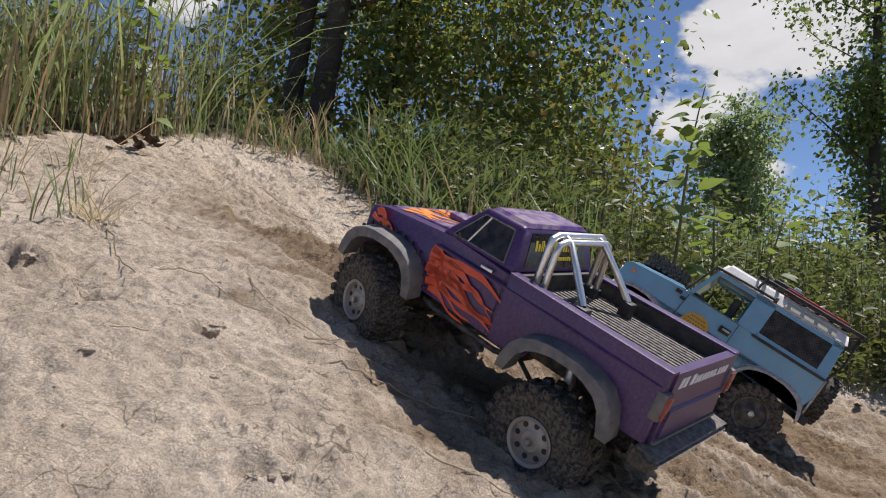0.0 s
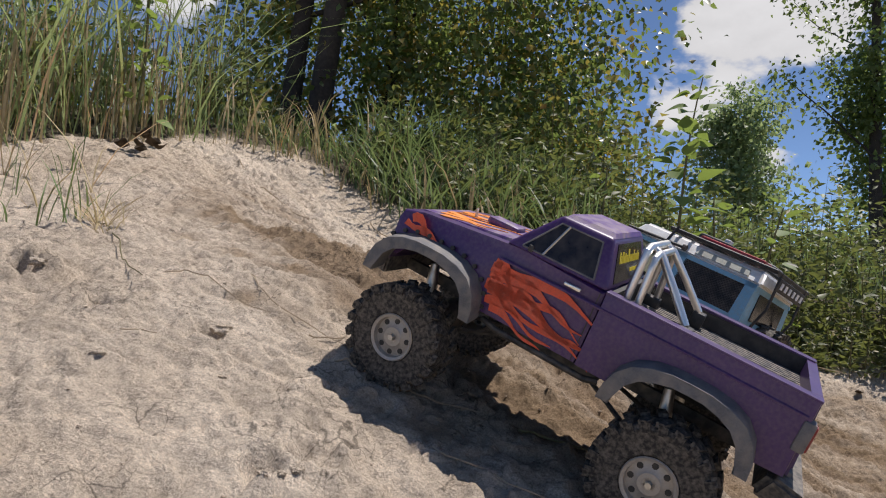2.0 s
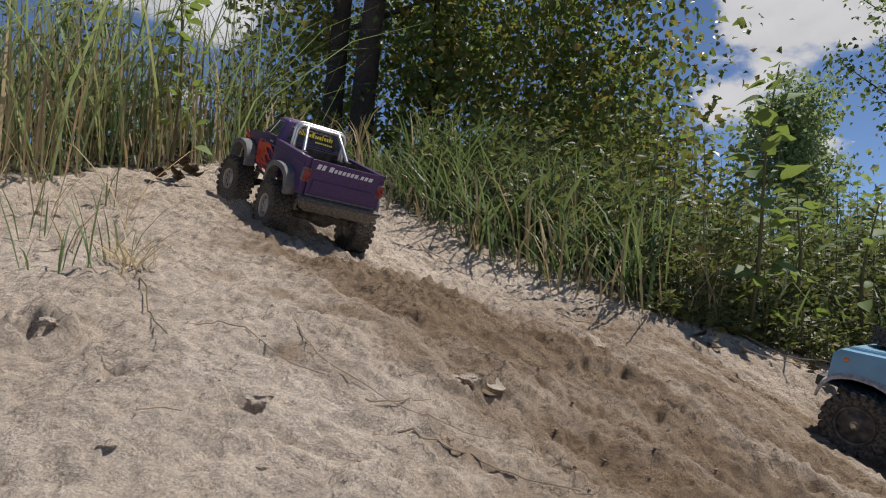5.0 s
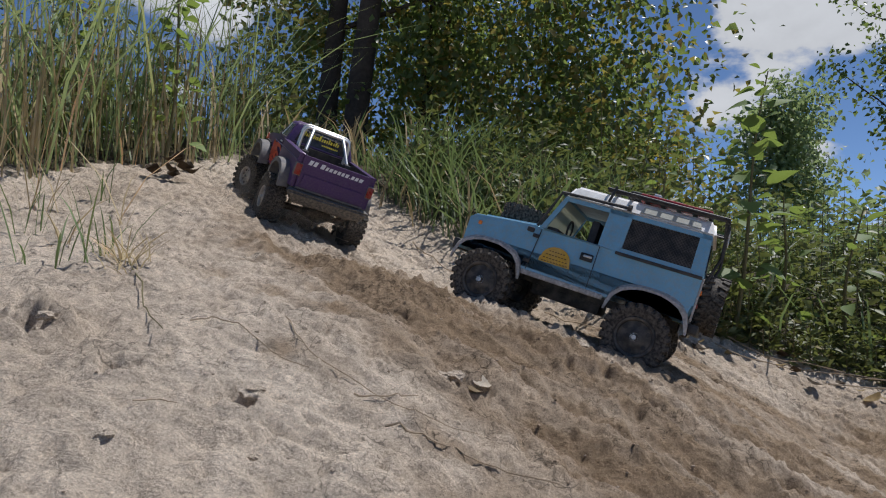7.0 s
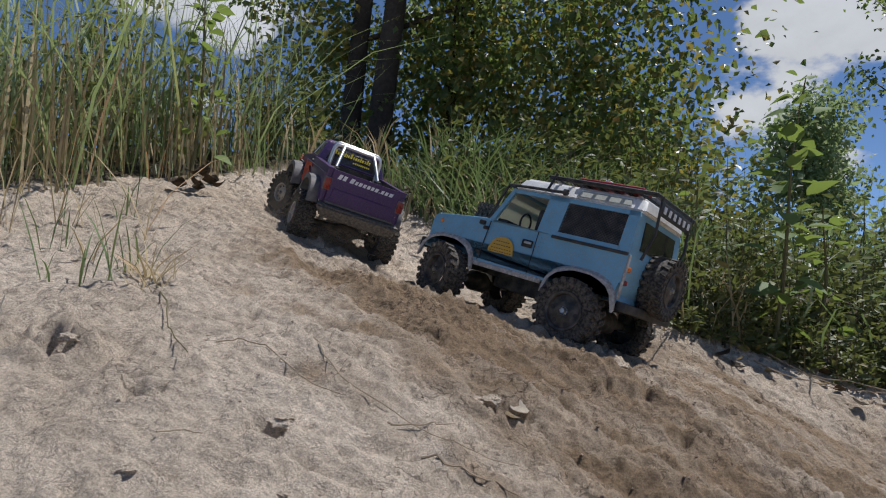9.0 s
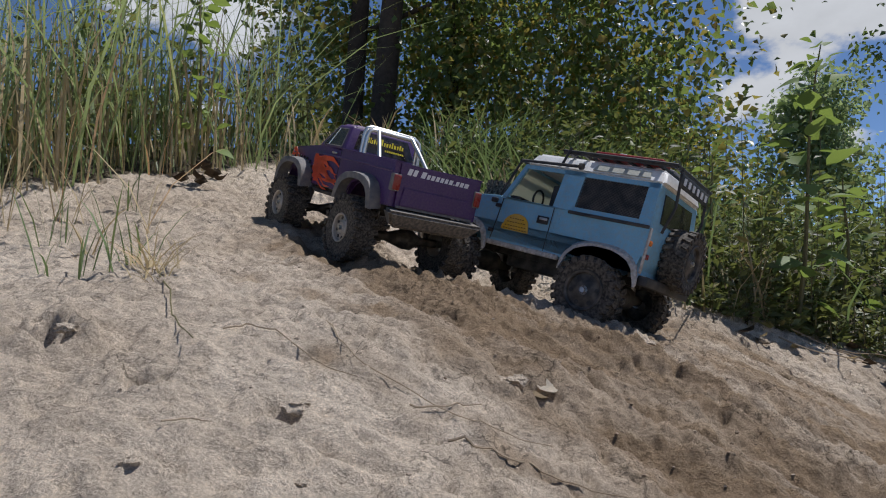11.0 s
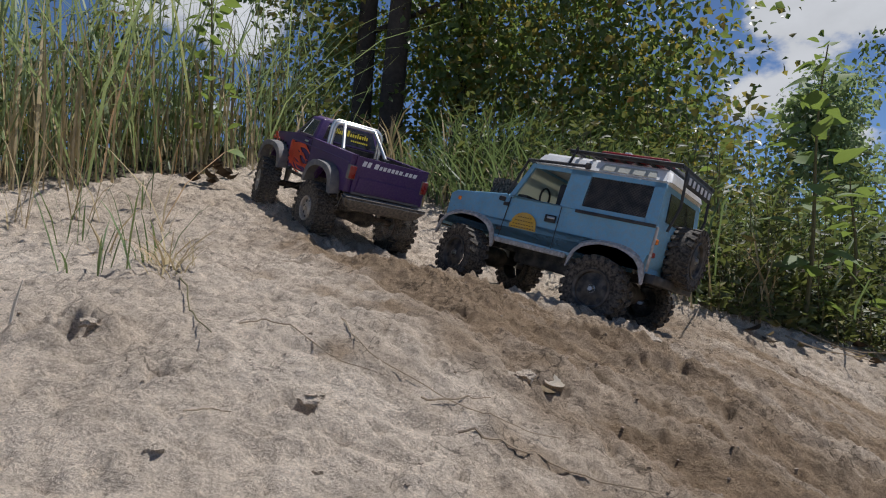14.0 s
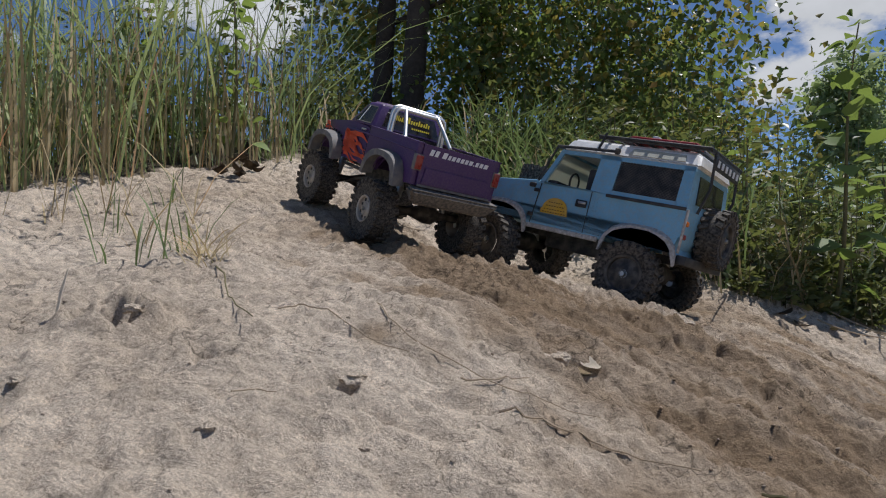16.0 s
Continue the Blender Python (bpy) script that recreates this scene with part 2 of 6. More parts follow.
YELLOW = material("yellow_vinyl", (0.72, 0.60, 0.04), 0.4, vary=0.1, bump=0.0)
DUSTGLASS = leaf_material("dust_coated_clear_plastic", (0.45, 0.45, 0.40), (0.62, 0.62, 0.52), 0.6, 0.1, 0.6)
GOLD = material("golden_yellow_decal", (0.60, 0.36, 0.02), 0.45, vary=0.25, fine=300, bump=0.02, dust=0.25)
DECALDARK = material("brown_print", (0.10, 0.05, 0.01), 0.6, vary=0.2, bump=0.0)
SCUFF = material("scuffed_arch_trim", (0.46, 0.44, 0.42), 0.7, vary=0.6, fine=250, coarse=90, bump=0.2, dust=0.6, dust_scale=220)
PALE = material("pale_inner_card", (0.42, 0.42, 0.36), 0.7, vary=0.2, bump=0.05)
STEEL = material("bare_steel", (0.55, 0.54, 0.52), 0.35, metal=1.0, vary=0.15, bump=0.05, dust=0.3)
BARK = material("dark_rough_bark", (0.050, 0.041, 0.034), 0.95, vary=0.5, fine=60, coarse=9, bump=0.9)
STEM = material("green_brown_stem", (0.14, 0.12, 0.05), 0.8, vary=0.3, bump=0.2)
TWIG = material("dry_twig", (0.36, 0.28, 0.19), 0.9, vary=0.35, bump=0.3)
DARKLEAF = material("dead_leaf", (0.095, 0.068, 0.042), 0.9, vary=0.4, bump=0.3)
GRASS = leaf_material("long_grass", (0.105, 0.150, 0.060), (0.22, 0.30, 0.10), 0.32, 0.6)
REED = leaf_material("reed_grass", (0.20, 0.26, 0.11), (0.38, 0.46, 0.18), 0.40, 0.5)
STRAW = leaf_material("dry_straw", (0.42, 0.33, 0.18), (0.42, 0.33, 0.18), 0.25, 0.35, 0.7)
WEED = leaf_material("weed_leaf", (0.115, 0.130, 0.050), (0.24, 0.27, 0.07), 0.32, 0.65)
TREELEAF = leaf_material("cottonwood_leaf", (0.090, 0.125, 0.040), (0.26, 0.34, 0.08), 0.45, 0.55, 0.35)
YELLEAF = leaf_material("yellowing_leaf", (0.19, 0.16, 0.045), (0.40, 0.34, 0.07), 0.45, 0.45, 0.4)
SAPLEAF = leaf_material("young_poplar_leaf", (0.15, 0.21, 0.07), (0.30, 0.40, 0.08), 0.38, 0.3, 0.6)
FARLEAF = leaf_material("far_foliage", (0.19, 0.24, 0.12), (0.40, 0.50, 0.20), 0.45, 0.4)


def dust_material():
    m = bpy.data.materials.new("flying_dust")
    m.use_nodes = True
    n, l = m.node_tree.nodes, m.node_tree.links
    p = n["Principled BSDF"]
    p.inputs["Base Color"].default_value = (0.50, 0.42, 0.33, 1)
    p.inputs["Roughness"].default_value = 1.0
    p.inputs["Specular IOR Level"].default_value = 0.0
    p.inputs["Alpha"].default_value = 0.22
    return m


DUST = dust_material()


# ---- mesh helpers ----
def part(name, bm, mat, parent=None, label="", smooth=True):
    """Links a bmesh as one mesh object under a thing or a part."""
    me = bpy.data.meshes.new(name)
    bmesh.ops.recalc_face_normals(bm, faces=bm.faces)
    bm.to_mesh(me)
    bm.free()
    for f in me.polygons:
        f.use_smooth = smooth
    if smooth:
        me.set_sharp_from_angle(angle=radians(38))
    me.materials.append(mat)
    ob = new(name, me)
    if parent:
        ob.parent = parent
    if label:
        tagged(ob, label)
    return ob


def empty(name, label, category, group=""):
    ob = new(name)
    ob.empty_display_size = 0.02
    return tagged(ob, label, category, group)


def box(bm, x, y, z, sx, sy, sz, bevel=0.0, turn=None):
    r = bmesh.ops.create_cube(bm, size=1.0)["verts"]
    m = Matrix.Translation((x, y, z)) @ (turn or Matrix()) @ Matrix.Diagonal((sx, sy, sz, 1))
    bmesh.ops.transform(bm, matrix=m, verts=r)
    if bevel:
        edges = list({e for v in r for e in v.link_edges})
        bmesh.ops.bevel(bm, geom=edges, offset=bevel, segments=2, affect="EDGES", profile=0.5)
    return bm


def prism(bm, pts, x0, x1, bevel=0.0):
    """A solid from a side outline of (y, z) points between two x."""
    lo = [bm.verts.new((x0, y, z)) for y, z in pts]
    hi = [bm.verts.new((x1, y, z)) for y, z in pts]
    faces = [bm.faces.new(lo), bm.faces.new(hi[::-1])]
    for i in range(len(pts)):
        j = (i + 1) % len(pts)
        faces.append(bm.faces.new((lo[j], lo[i], hi[i], hi[j])))
    if bevel:
        rim = list({e for f in faces[:2] for e in f.edges})
        bmesh.ops.bevel(bm, geom=rim, offset=bevel, segments=2, affect="EDGES", profile=0.6)
    return bm


def hull(bm, lower, upper):
    """A closed solid between two rings of points of equal count."""
    a = [bm.verts.new(p) for p in lower]
    b = [bm.verts.new(p) for p in upper]
    n = len(a)
    bm.faces.new(a[::-1])
    bm.faces.new(b)
    for i in range(n):
        bm.faces.new((a[i], a[(i + 1) % n], b[(i + 1) % n], b[i]))
    return bm


def tube(bm, pts, radii, segs=8, close=True):
    pts = [Vector(p) for p in pts]
    if not hasattr(radii, "__len__"):
        radii = [radii] * len(pts)
    rings = []
    side = None
    for i, p in enumerate(pts):
        d = (pts[min(i + 1, len(pts) - 1)] - pts[max(i - 1, 0)]).normalized()
        if side is None:
            side = d.orthogonal().normalized()
        side = (side - d * side.dot(d)).normalized()
        up = d.cross(side)
        rings.append([bm.verts.new(p + radii[i] * (math.cos(a) * side + math.sin(a) * up)) for a in [2 * math.pi * k / segs for k in range(segs)]])
    for a, b in zip(rings, rings[1:]):
        for k in range(segs):
            bm.faces.new((a[k], a[(k + 1) % segs], b[(k + 1) % segs], b[k]))
    if close:
        bm.faces.new(rings[0][::-1])
        bm.faces.new(rings[-1])
    return bm


def lathe(bm, profile, segs=32):
    """Turns (radius, x) points round the x axis."""
    rings = [[bm.verts.new((x, r * math.cos(a), r * math.sin(a))) for a in [2 * math.pi * k / segs for k in range(segs)]] for r, x in profile]
    for a, b in zip(rings, rings[1:]):
        for k in range(segs):
            bm.faces.new((a[k], a[(k + 1) % segs], b[(k + 1) % segs], b[k]))
    return rings


# ---- ground ----
BUMP_X = [-0.75 + 0.3 * i for i in range(7)]
BUMP_Y = [0.5 + 0.35 * i for i in range(5)]
BUMPS = [
    (-0.008, 0.005, 0.030, 0.012, 0.049, 0.020, 0.003),
    (0.007, 0.019, 0.040, -0.011, 0.003, 0.001, 0.014),
    (-0.018, -0.012, 0.033, 0.019, 0.002, -0.056, 0.011),
    (0.012, 0.021, -0.051, -0.047, -0.013, -0.066, 0.012),
    (-0.021, -0.045, -0.058, -0.005, -0.004, -0.040, -0.008),
]
SLOPE = (0.2031, -0.2496, 0.2947, -0.0474, 0.0190, 0.0333)
EDGE = ((-3.0, 0.85), (-1.3, 1.2), (-1.04, 1.4), (-0.96, 1.75), (-0.86, 2.08), (-0.62, 2.2), (-0.35, 2.12), (-0.09, 1.93), (0.09, 1.78), (0.32, 1.70), (0.6, 1.82), (0.95, 1.79), (1.6, 1.7), (3.0, 1.5))


def soft_clip(v, lo, hi, s=0.12):
    f = lambda a: s * np.log1p(np.exp(np.clip(a / s, -40, 40)))
    return lo + f(v - lo) - f(v - hi)


def smooth_height(x, y):
    """The bank: it climbs to the back and falls to the side of the track."""
    x, y = np.asarray(x, float), np.asarray(y, float)
    a, b = soft_clip(x, -1.25, 1.15), soft_clip(y, -0.5, 2.42)
    u, v = a, b - 1
    z = SLOPE[0] + SLOPE[1] * u + SLOPE[2] * v + SLOPE[3] * u * u + SLOPE[4] * u * v + SLOPE[5] * v * v
    for cy, line in zip(BUMP_Y, BUMPS):
        for cx, h in zip(BUMP_X, line):
            z = z + h * np.exp(-((a - cx) ** 2 + (b - cy) ** 2) / (2 * 0.24 ** 2))
    d = np.hypot(x - a, y - b)
    k = np.exp(-np.maximum(d - 0.1, 0) / 5.0)
    return z * k + 0.0 * (1 - k)


def edge_y(x):
    return np.interp(x, [p[0] for p in EDGE], [p[1] for p in EDGE])


def value_noise(x, y, seed, scale):
    """Smooth lattice noise in numpy, -1 to 1."""
    rng = np.random.RandomState(seed)
    tab = rng.rand(256, 256) * 2 - 1
    px, py = x * scale, y * scale
    ix, iy = np.floor(px).astype(int), np.floor(py).astype(int)
    fx, fy = px - ix, py - iy
    fx, fy = fx * fx * (3 - 2 * fx), fy * fy * (3 - 2 * fy)
    g = lambda i, j: tab[(ix + i) % 256, (iy + j) % 256]
    return (g(0, 0) * (1 - fx) + g(1, 0) * fx) * (1 - fy) + (g(0, 1) * (1 - fx) + g(1, 1) * fx) * fy


TRACK = ((1.3, 0.62), (0.85, 0.86), (0.5, 1.03), (0.25, 1.12), (0.02, 1.22), (-0.25, 1.42), (-0.5, 1.75), (-0.62, 1.98))
TRACK2 = ((0.9, 0.55), (0.45, 0.76), (0.2, 0.86), (0.0, 0.98), (-0.2, 1.22), (-0.42, 1.6), (-0.55, 1.9))


def track_distance(x, y, line):
    best = np.full(np.shape(x), 9.0)
    for (x0, y0), (x1, y1) in zip(line, line[1:]):
        dx, dy = x1 - x0, y1 - y0
        t = np.clip(((x - x0) * dx + (y - y0) * dy) / (dx * dx + dy * dy), 0, 1)
        best = np.minimum(best, np.hypot(x - x0 - t * dx, y - y0 - t * dy))
    return best


PITS = [(-0.490, 0.728, 0.022, 0.030), (-0.462, 0.712, 0.014, 0.018), (-0.346, 0.664, 0.012, 0.016), (-0.240, 0.660, 0.013, 0.016), (-0.10, 0.53, 0.015, 0.012), (-0.13, 0.50, 0.013, 0.012), (-0.62, 1.16, 0.03, 0.014), (-0.045, 0.845, 0.028, 0.012)]


def height(x, y):
    """The bank with its clods, pits, ripples and wheel ruts."""
    x, y = np.asarray(x, float), np.asarray(y, float)
    z = smooth_height(x, y)
    near = np.exp(-np.maximum(np.hypot(x, y - 1.0) - 1.6, 0) ** 2 / 1.5)
    wx, wy = x + 0.03 * value_noise(x, y, 21, 7), y + 0.03 * value_noise(x, y, 22, 7)
    n1, n2 = value_noise(wx, wy, 1, 6), value_noise(wx, wy, 2, 17)
    n3, n4 = value_noise(wx * 1.2, wy * 0.8, 3, 42), value_noise(x, y, 4, 95)
    n5, n6 = value_noise(wx * 0.8, wy * 1.3, 6, 70), value_noise(x, y, 7, 150)
    z = z + near * (0.010 * n1 + 0.0042 * n2 + 0.0026 * n3 * (1 + 0.6 * n1) + 0.0016 * n4 + 0.0012 * n6)
    # flakes of crust stand up with sharp edges
    z = z + near * 0.0032 * np.clip((n5 + 0.5 * n4 - 0.10) * 4, 0, 1) - near * 0.0034 * np.clip((value_noise(wx, wy, 9, 48) - 0.42) * 5, 0, 1)
    # small elongated dents and raised crumbs of the dried crust
    z = z - near * 0.0042 * np.clip((value_noise(wx, wy * 1.7, 31, 75) - 0.42) * 5, 0, 1)
    z = z - near * 0.0030 * np.clip((value_noise(wx * 1.3, wy, 33, 120) - 0.45) * 5, 0, 1)
    z = z + near * 0.0026 * np.clip((value_noise(x, y, 32, 105) - 0.40) * 4, 0, 1)
    # crusted, chipped surface
    z = z - near * 0.006 * np.clip(value_noise(wx, wy * 1.7, 5, 33) - 0.45, 0, 1) * 2.2
    # wheel ruts: long furrows with crumbled shoulders, running with the track
    along, across = -0.87 * x + 0.49 * y, 0.49 * x + 0.87 * y
    sway = 0.018 * value_noise(along, across, 23, 3.5)
    for line, half in ((TRACK, 0.11), (TRACK2, 0.12)):
        d = track_distance(x, y, line) + sway + 0.004 * n3
        deep = 0.6 + 0.4 * value_noise(along, across, 24, 5)
        z = z - 0.013 * deep * np.exp(-((d - half) / 0.030) ** 2) + 0.010 * deep * np.exp(-((d - half - 0.055) / 0.022) ** 2) + 0.007 * np.exp(-((d - half + 0.055) / 0.022) ** 2)
        inside = np.clip(1.25 - d / 0.20, 0, 1)
        z = z + inside * (0.0030 * np.clip((value_noise(x, y, 34, 125) - 0.15) * 3, 0, 1) + 0.0016 * n4 + 0.0018 * value_noise(x, y, 8, 55) + 0.0045 * value_noise(along * 5, across * 26, 25, 1.0))
    foot = np.clip((x - 0.05) / 0.3, 0, 1) * near
    z = z + foot * (0.0060 * value_noise(along * 2.5, across * 13, 26, 1.0) + 0.0022 * value_noise(along * 7, across * 30, 27, 1.0) + 0.0008 * n4)
    for px, py, r, dp in PITS:
        d = np.hypot((x - px) * 0.8, y - py) / r * (1 + 0.3 * n4)
        z = z - dp * np.exp(-d ** 2) + 0.5 * dp * np.exp(-((d - 1.5) / 0.45) ** 2)
    return z


def ground_z(x, y):
    return float(height(np.array([x]), np.array([y]))[0])


def axis(lo, hi, step, far):
    core = list(np.arange(lo, hi + step / 2, step))
    out, s = [], step
    a = hi
    while a < far:
        s *= 1.22
        a += s
        out.append(a)
    left, s, a = [], step, lo
    while a > -far:
        s *= 1.22
        a -= s
        left.append(a)
    return np.array(left[::-1] + core + out)


def build_ground():
    xs, ys = axis(-1.15, 1.20, 0.0034, 900), axis(0.28, 2.2, 0.0034, 900)
    X, Y = np.meshgrid(xs, ys)
    Z = height(X, Y)
    nx, ny = len(xs), len(ys)
    idx = np.arange(nx * ny).reshape(ny, nx)
    quads = np.stack([idx[:-1, :-1], idx[:-1, 1:], idx[1:, 1:], idx[1:, :-1]], -1).reshape(-1, 4)
    me = bpy.data.meshes.new("ground")
    me.from_pydata(np.stack([X, Y, Z], -1).reshape(-1, 3).tolist(), [], quads.tolist())
    n = value_noise(X, Y, 11, 9) * 0.5 + value_noise(X, Y, 12, 30) * 0.5
    churn = np.zeros_like(X)
    for line, w in ((TRACK, 0.33), (TRACK2, 0.30)):
        d = track_distance(X, Y, line) / w + 0.45 * n
        churn = np.maximum(churn, np.clip(1.25 - d * 1.05, 0, 1) * np.clip((1.75 - Y) / 0.5, 0, 1))
    # the trodden foot of the bank is darker all over
    churn = np.maximum(churn, 0.85 * np.clip((X - 0.02 + 0.25 * (Y - 0.8)) / 0.40, 0, 1) * np.clip((1.75 - Y + 0.1 * n) / 0.3, 0, 1))
    churn = churn * np.clip(0.95 + 0.35 * value_noise(X, Y, 13, 14), 0.4, 1.0)
    # damp sand streaks along the track; lit ridges and groove shade are painted in too
    along, across = -0.87 * X + 0.49 * Y, 0.49 * X + 0.87 * Y
    streak = value_noise(along * 3, across * 16, 14, 1.0) * 0.6 + value_noise(along * 9, across * 38, 15, 1.0) * 0.4
    churn = np.clip(1.35 * churn * np.clip(0.80 + 1.0 * streak, 0.25, 1.2), 0, 1)
    litter = np.clip((Y - edge_y(X) - 0.02 + 0.10 * n) / 0.12, 0, 1) * 0.95
    for key, v in (("churned", churn), ("litter", litter)):
        at = me.attributes.new(key, "FLOAT", "POINT")
        at.data.foreach_set("value", v.reshape(-1).astype(np.float32))
    for f in me.polygons:
        f.use_smooth = True
    me.materials.append(SAND)
    return tagged(new("ground", me), "dry pale sandy bank with dark churned wheel tracks", "ground", kind="structure")


build_ground()


# ---- model trucks (x right, y ahead, z up from the ground between the axles) ----
def arch(yc, zc, r, z0, n=9, flat=0.86):
    """Outline of a wheel opening from behind to ahead, starting and ending at height z0."""
    s = math.asin(min(1, (z0 - zc) / r))
    out = []
    for i in range(n + 1):
        a = math.pi - s - (math.pi - 2 * s) * i / n
        c, q = math.cos(a), math.sin(a)
        k = (abs(c) ** 2.8 + abs(q) ** 2.8) ** (-1 / 2.8)
        out.append((yc + r * k * c, zc + r * flat * k * q if q > 0 else zc + r * k * q))
    out[0], out[-1] = (out[0][0], z0), (out[-1][0], z0)
    return out


def wheel(name, r, w, rim_mat, parent, side, rim_r, lugs=22, holes=8):
    """A knobbly tyre on a rim; its outer face looks to side (-1: left)."""
    hub = part(name, tube(bmesh.new(), [(-0.3 * w, 0, 0), (0.42 * w * side, 0, 0)], rim_r * 0.24, 10), STEEL, parent, "model truck wheel with knobbly tyre")
    bm = bmesh.new()
    lathe(bm, [(rim_r, -0.40 * w), (rim_r * 1.12, -0.47 * w), (r * 0.86, -0.5 * w), (r * 0.93, -0.43 * w), (r * 0.945, -0.2 * w), (r * 0.95, 0), (r * 0.945, 0.2 * w), (r * 0.93, 0.43 * w), (r * 0.86, 0.5 * w), (rim_r * 1.12, 0.47 * w), (rim_r, 0.40 * w)], 40)
    part("tyre", bm, RUBBER, hub)
    # tread blocks, wide and narrow by turns, wrapped over the shoulder
    for s in (-1, 1):
        for wide in (0, 1):
            big = 1.0 if wide else 0.72
            bm = bmesh.new()
            box(bm, 0, 0, 0, w * 0.44 * big, 2 * math.pi * r / lugs * 0.52, r * 0.085, 0, Matrix.Translation((s * (0.53 - 0.22 * big) * w, 0, r * 0.965)) @ Matrix.Rotation(s * 0.35, 4, "Z"))
            box(bm, 0, 0, 0, w * 0.10, 2 * math.pi * r / lugs * 0.5, r * 0.15, 0, Matrix.Translation((s * 0.49 * w, 0, r * 0.90)))
            shared = None
            for i in range(wide, lugs, 2):
                if shared is None:
                    lug = part("tread_lug", bm, RUBBER, hub, smooth=False)
                    shared = lug.data
                else:
                    lug = new("tread_lug", shared)
                    lug.parent = hub
                lug.matrix_basis = Matrix.Rotation(2 * math.pi * (i + (0.5 if s > 0 else 0)) / lugs, 4, "X")
    bm = bmesh.new()
    o = side * w
    lathe(bm, [(rim_r * 1.06, 0.47 * o), (rim_r * 1.02, 0.50 * o), (rim_r * 0.90, 0.47 * o), (rim_r * 0.86, 0.34 * o), (rim_r * 0.55, 0.36 * o), (rim_r * 0.42, 0.42 * o), (rim_r * 0.2, 0.42 * o), (0.0005, 0.42 * o)], 32)
    lathe(bm, [(rim_r * 1.0, 0.40 * o), (rim_r * 0.98, -0.42 * o)], 24)
    part("rim", bm, rim_mat, hub, "dusty silver steel rim" if rim_mat == RIM else "black rim")
    if holes:
        for i in range(holes):
            bm = bmesh.new()
            a = 2 * math.pi * i / holes
            c, q = math.cos(a) * rim_r * 0.70, math.sin(a) * rim_r * 0.70
            tube(bm, [(0.30 * o, c, q), (0.368 * o, c, q)], rim_r * 0.125, 8)
            part("rim_hole", bm, BLACK, hub)
    bm = bmesh.new()
    tube(bm, [(0.40 * o, 0, 0), (0.52 * o, 0, 0)], [rim_r * 0.16, rim_r * 0.13], 6)
    part("wheel_nut", bm, STEEL, hub)
    return hub


def flare(parent, yc, zc, r, z0, x0, x1, name, mat, bolts=0, thick=0.010, label=""):
    """An arch trim standing out from the body side, with bolt heads along its edge."""
    outer, inner = arch(yc, zc, r + thick, z0 - 0.012, 12), arch(yc, zc, r, z0 - 0.012, 12)
    bm = prism(bmesh.new(), outer + inner[::-1], x0, x1, 0.0015)
    for v in bm.verts:
        # the outer lip is drawn in a little towards the wheel
        if abs(v.co.x - x1) < 0.003:
            v.co.z -= 0.004
    f = part(name, bm, mat, parent, label)
    if bolts:
        side = 1 if x1 > x0 else -1
        rim = arch(yc, zc, r + thick + 0.001, z0 - 0.012, bolts + 1)
        for y, z in rim[1:-1]:
            bm = bmesh.new()
            tube(bm, [(x0 + side * 0.000, y, z + 0.0015), (x0 + side * 0.0035, y, z + 0.0018)], 0.0030, 6)
            part("bolt", bm, BLACK, f)
    return f


def ribbon(bm, x, pts, widths, bend=0.0):
    """A flat tapering stroke lying on a plane of constant x; pts are (y, z)."""
    n = len(pts)
    left, right = [], []
    for i, (y, z) in enumerate(pts):
        y0, z0 = pts[max(i - 1, 0)]
        y1, z1 = pts[min(i + 1, n - 1)]
        d = math.hypot(y1 - y0, z1 - z0) or 1
        ny, nz = -(z1 - z0) / d, (y1 - y0) / d
        left.append((x, y + ny * widths[i], z + nz * widths[i]))
        right.append((x, y - ny * widths[i], z - nz * widths[i]))
    s = 0.0005 if x > 0 else -0.0005
    a = [bm.verts.new(p) for p in left + right[::-1]]
    b = [bm.verts.new((p[0] + s, p[1], p[2])) for p in left + right[::-1]]
    m = len(a)
    for i in range(n - 1):
        bm.faces.new((b[i], b[i + 1], b[m - 2 - i], b[m - 1 - i]))
    for i in range(m):
        bm.faces.new((a[i], a[(i + 1) % m], b[(i + 1) % m], b[i]))
    return bm


def flame_strokes(truck, x):
    """Flame licks trailing from the front arch along the door."""
    rng = random.Random(5)
    starts = [(0.083, 0.172, 0.125, 0.0062), (0.084, 0.160, 0.100, 0.0060), (0.082, 0.149, 0.085, 0.0055), (0.080, 0.138, 0.115, 0.0055), (0.079, 0.127, 0.075, 0.0048), (0.058, 0.141, 0.080, 0.0042), (0.050, 0.128, 0.090, 0.0040), (0.045, 0.152, 0.070, 0.0040), (0.070, 0.117, 0.060, 0.0035), (0.02, 0.134, 0.060, 0.0030), (0.085, 0.166, 0.03, 0.009), (0.085, 0.145, 0.03, 0.009), (0.212, 0.166, 0.055, 0.005), (0.205, 0.171, 0.04, 0.004)]
    for y, z, length, w in starts:
        length, w = length * 1.25, w * 1.5
        ph, amp = rng.uniform(0, 6), rng.uniform(0.003, 0.006)
        pts, ws = [], []
        for i in range(11):
            t = i / 10
            pts.append((y - length * t, z - 0.020 * t * (0.4 + 0.6 * t) + amp * math.sin(ph + 7.5 * t)))
            ws.append(w * (1 - t) ** 0.8 * (1 + 0.45 * math.sin(ph + 9 * t)) * 0.75 + 0.0003)
        part("flame_lick", ribbon(bmesh.new(), x, pts, ws), FLAME, truck, "orange-red flame painted along the door")


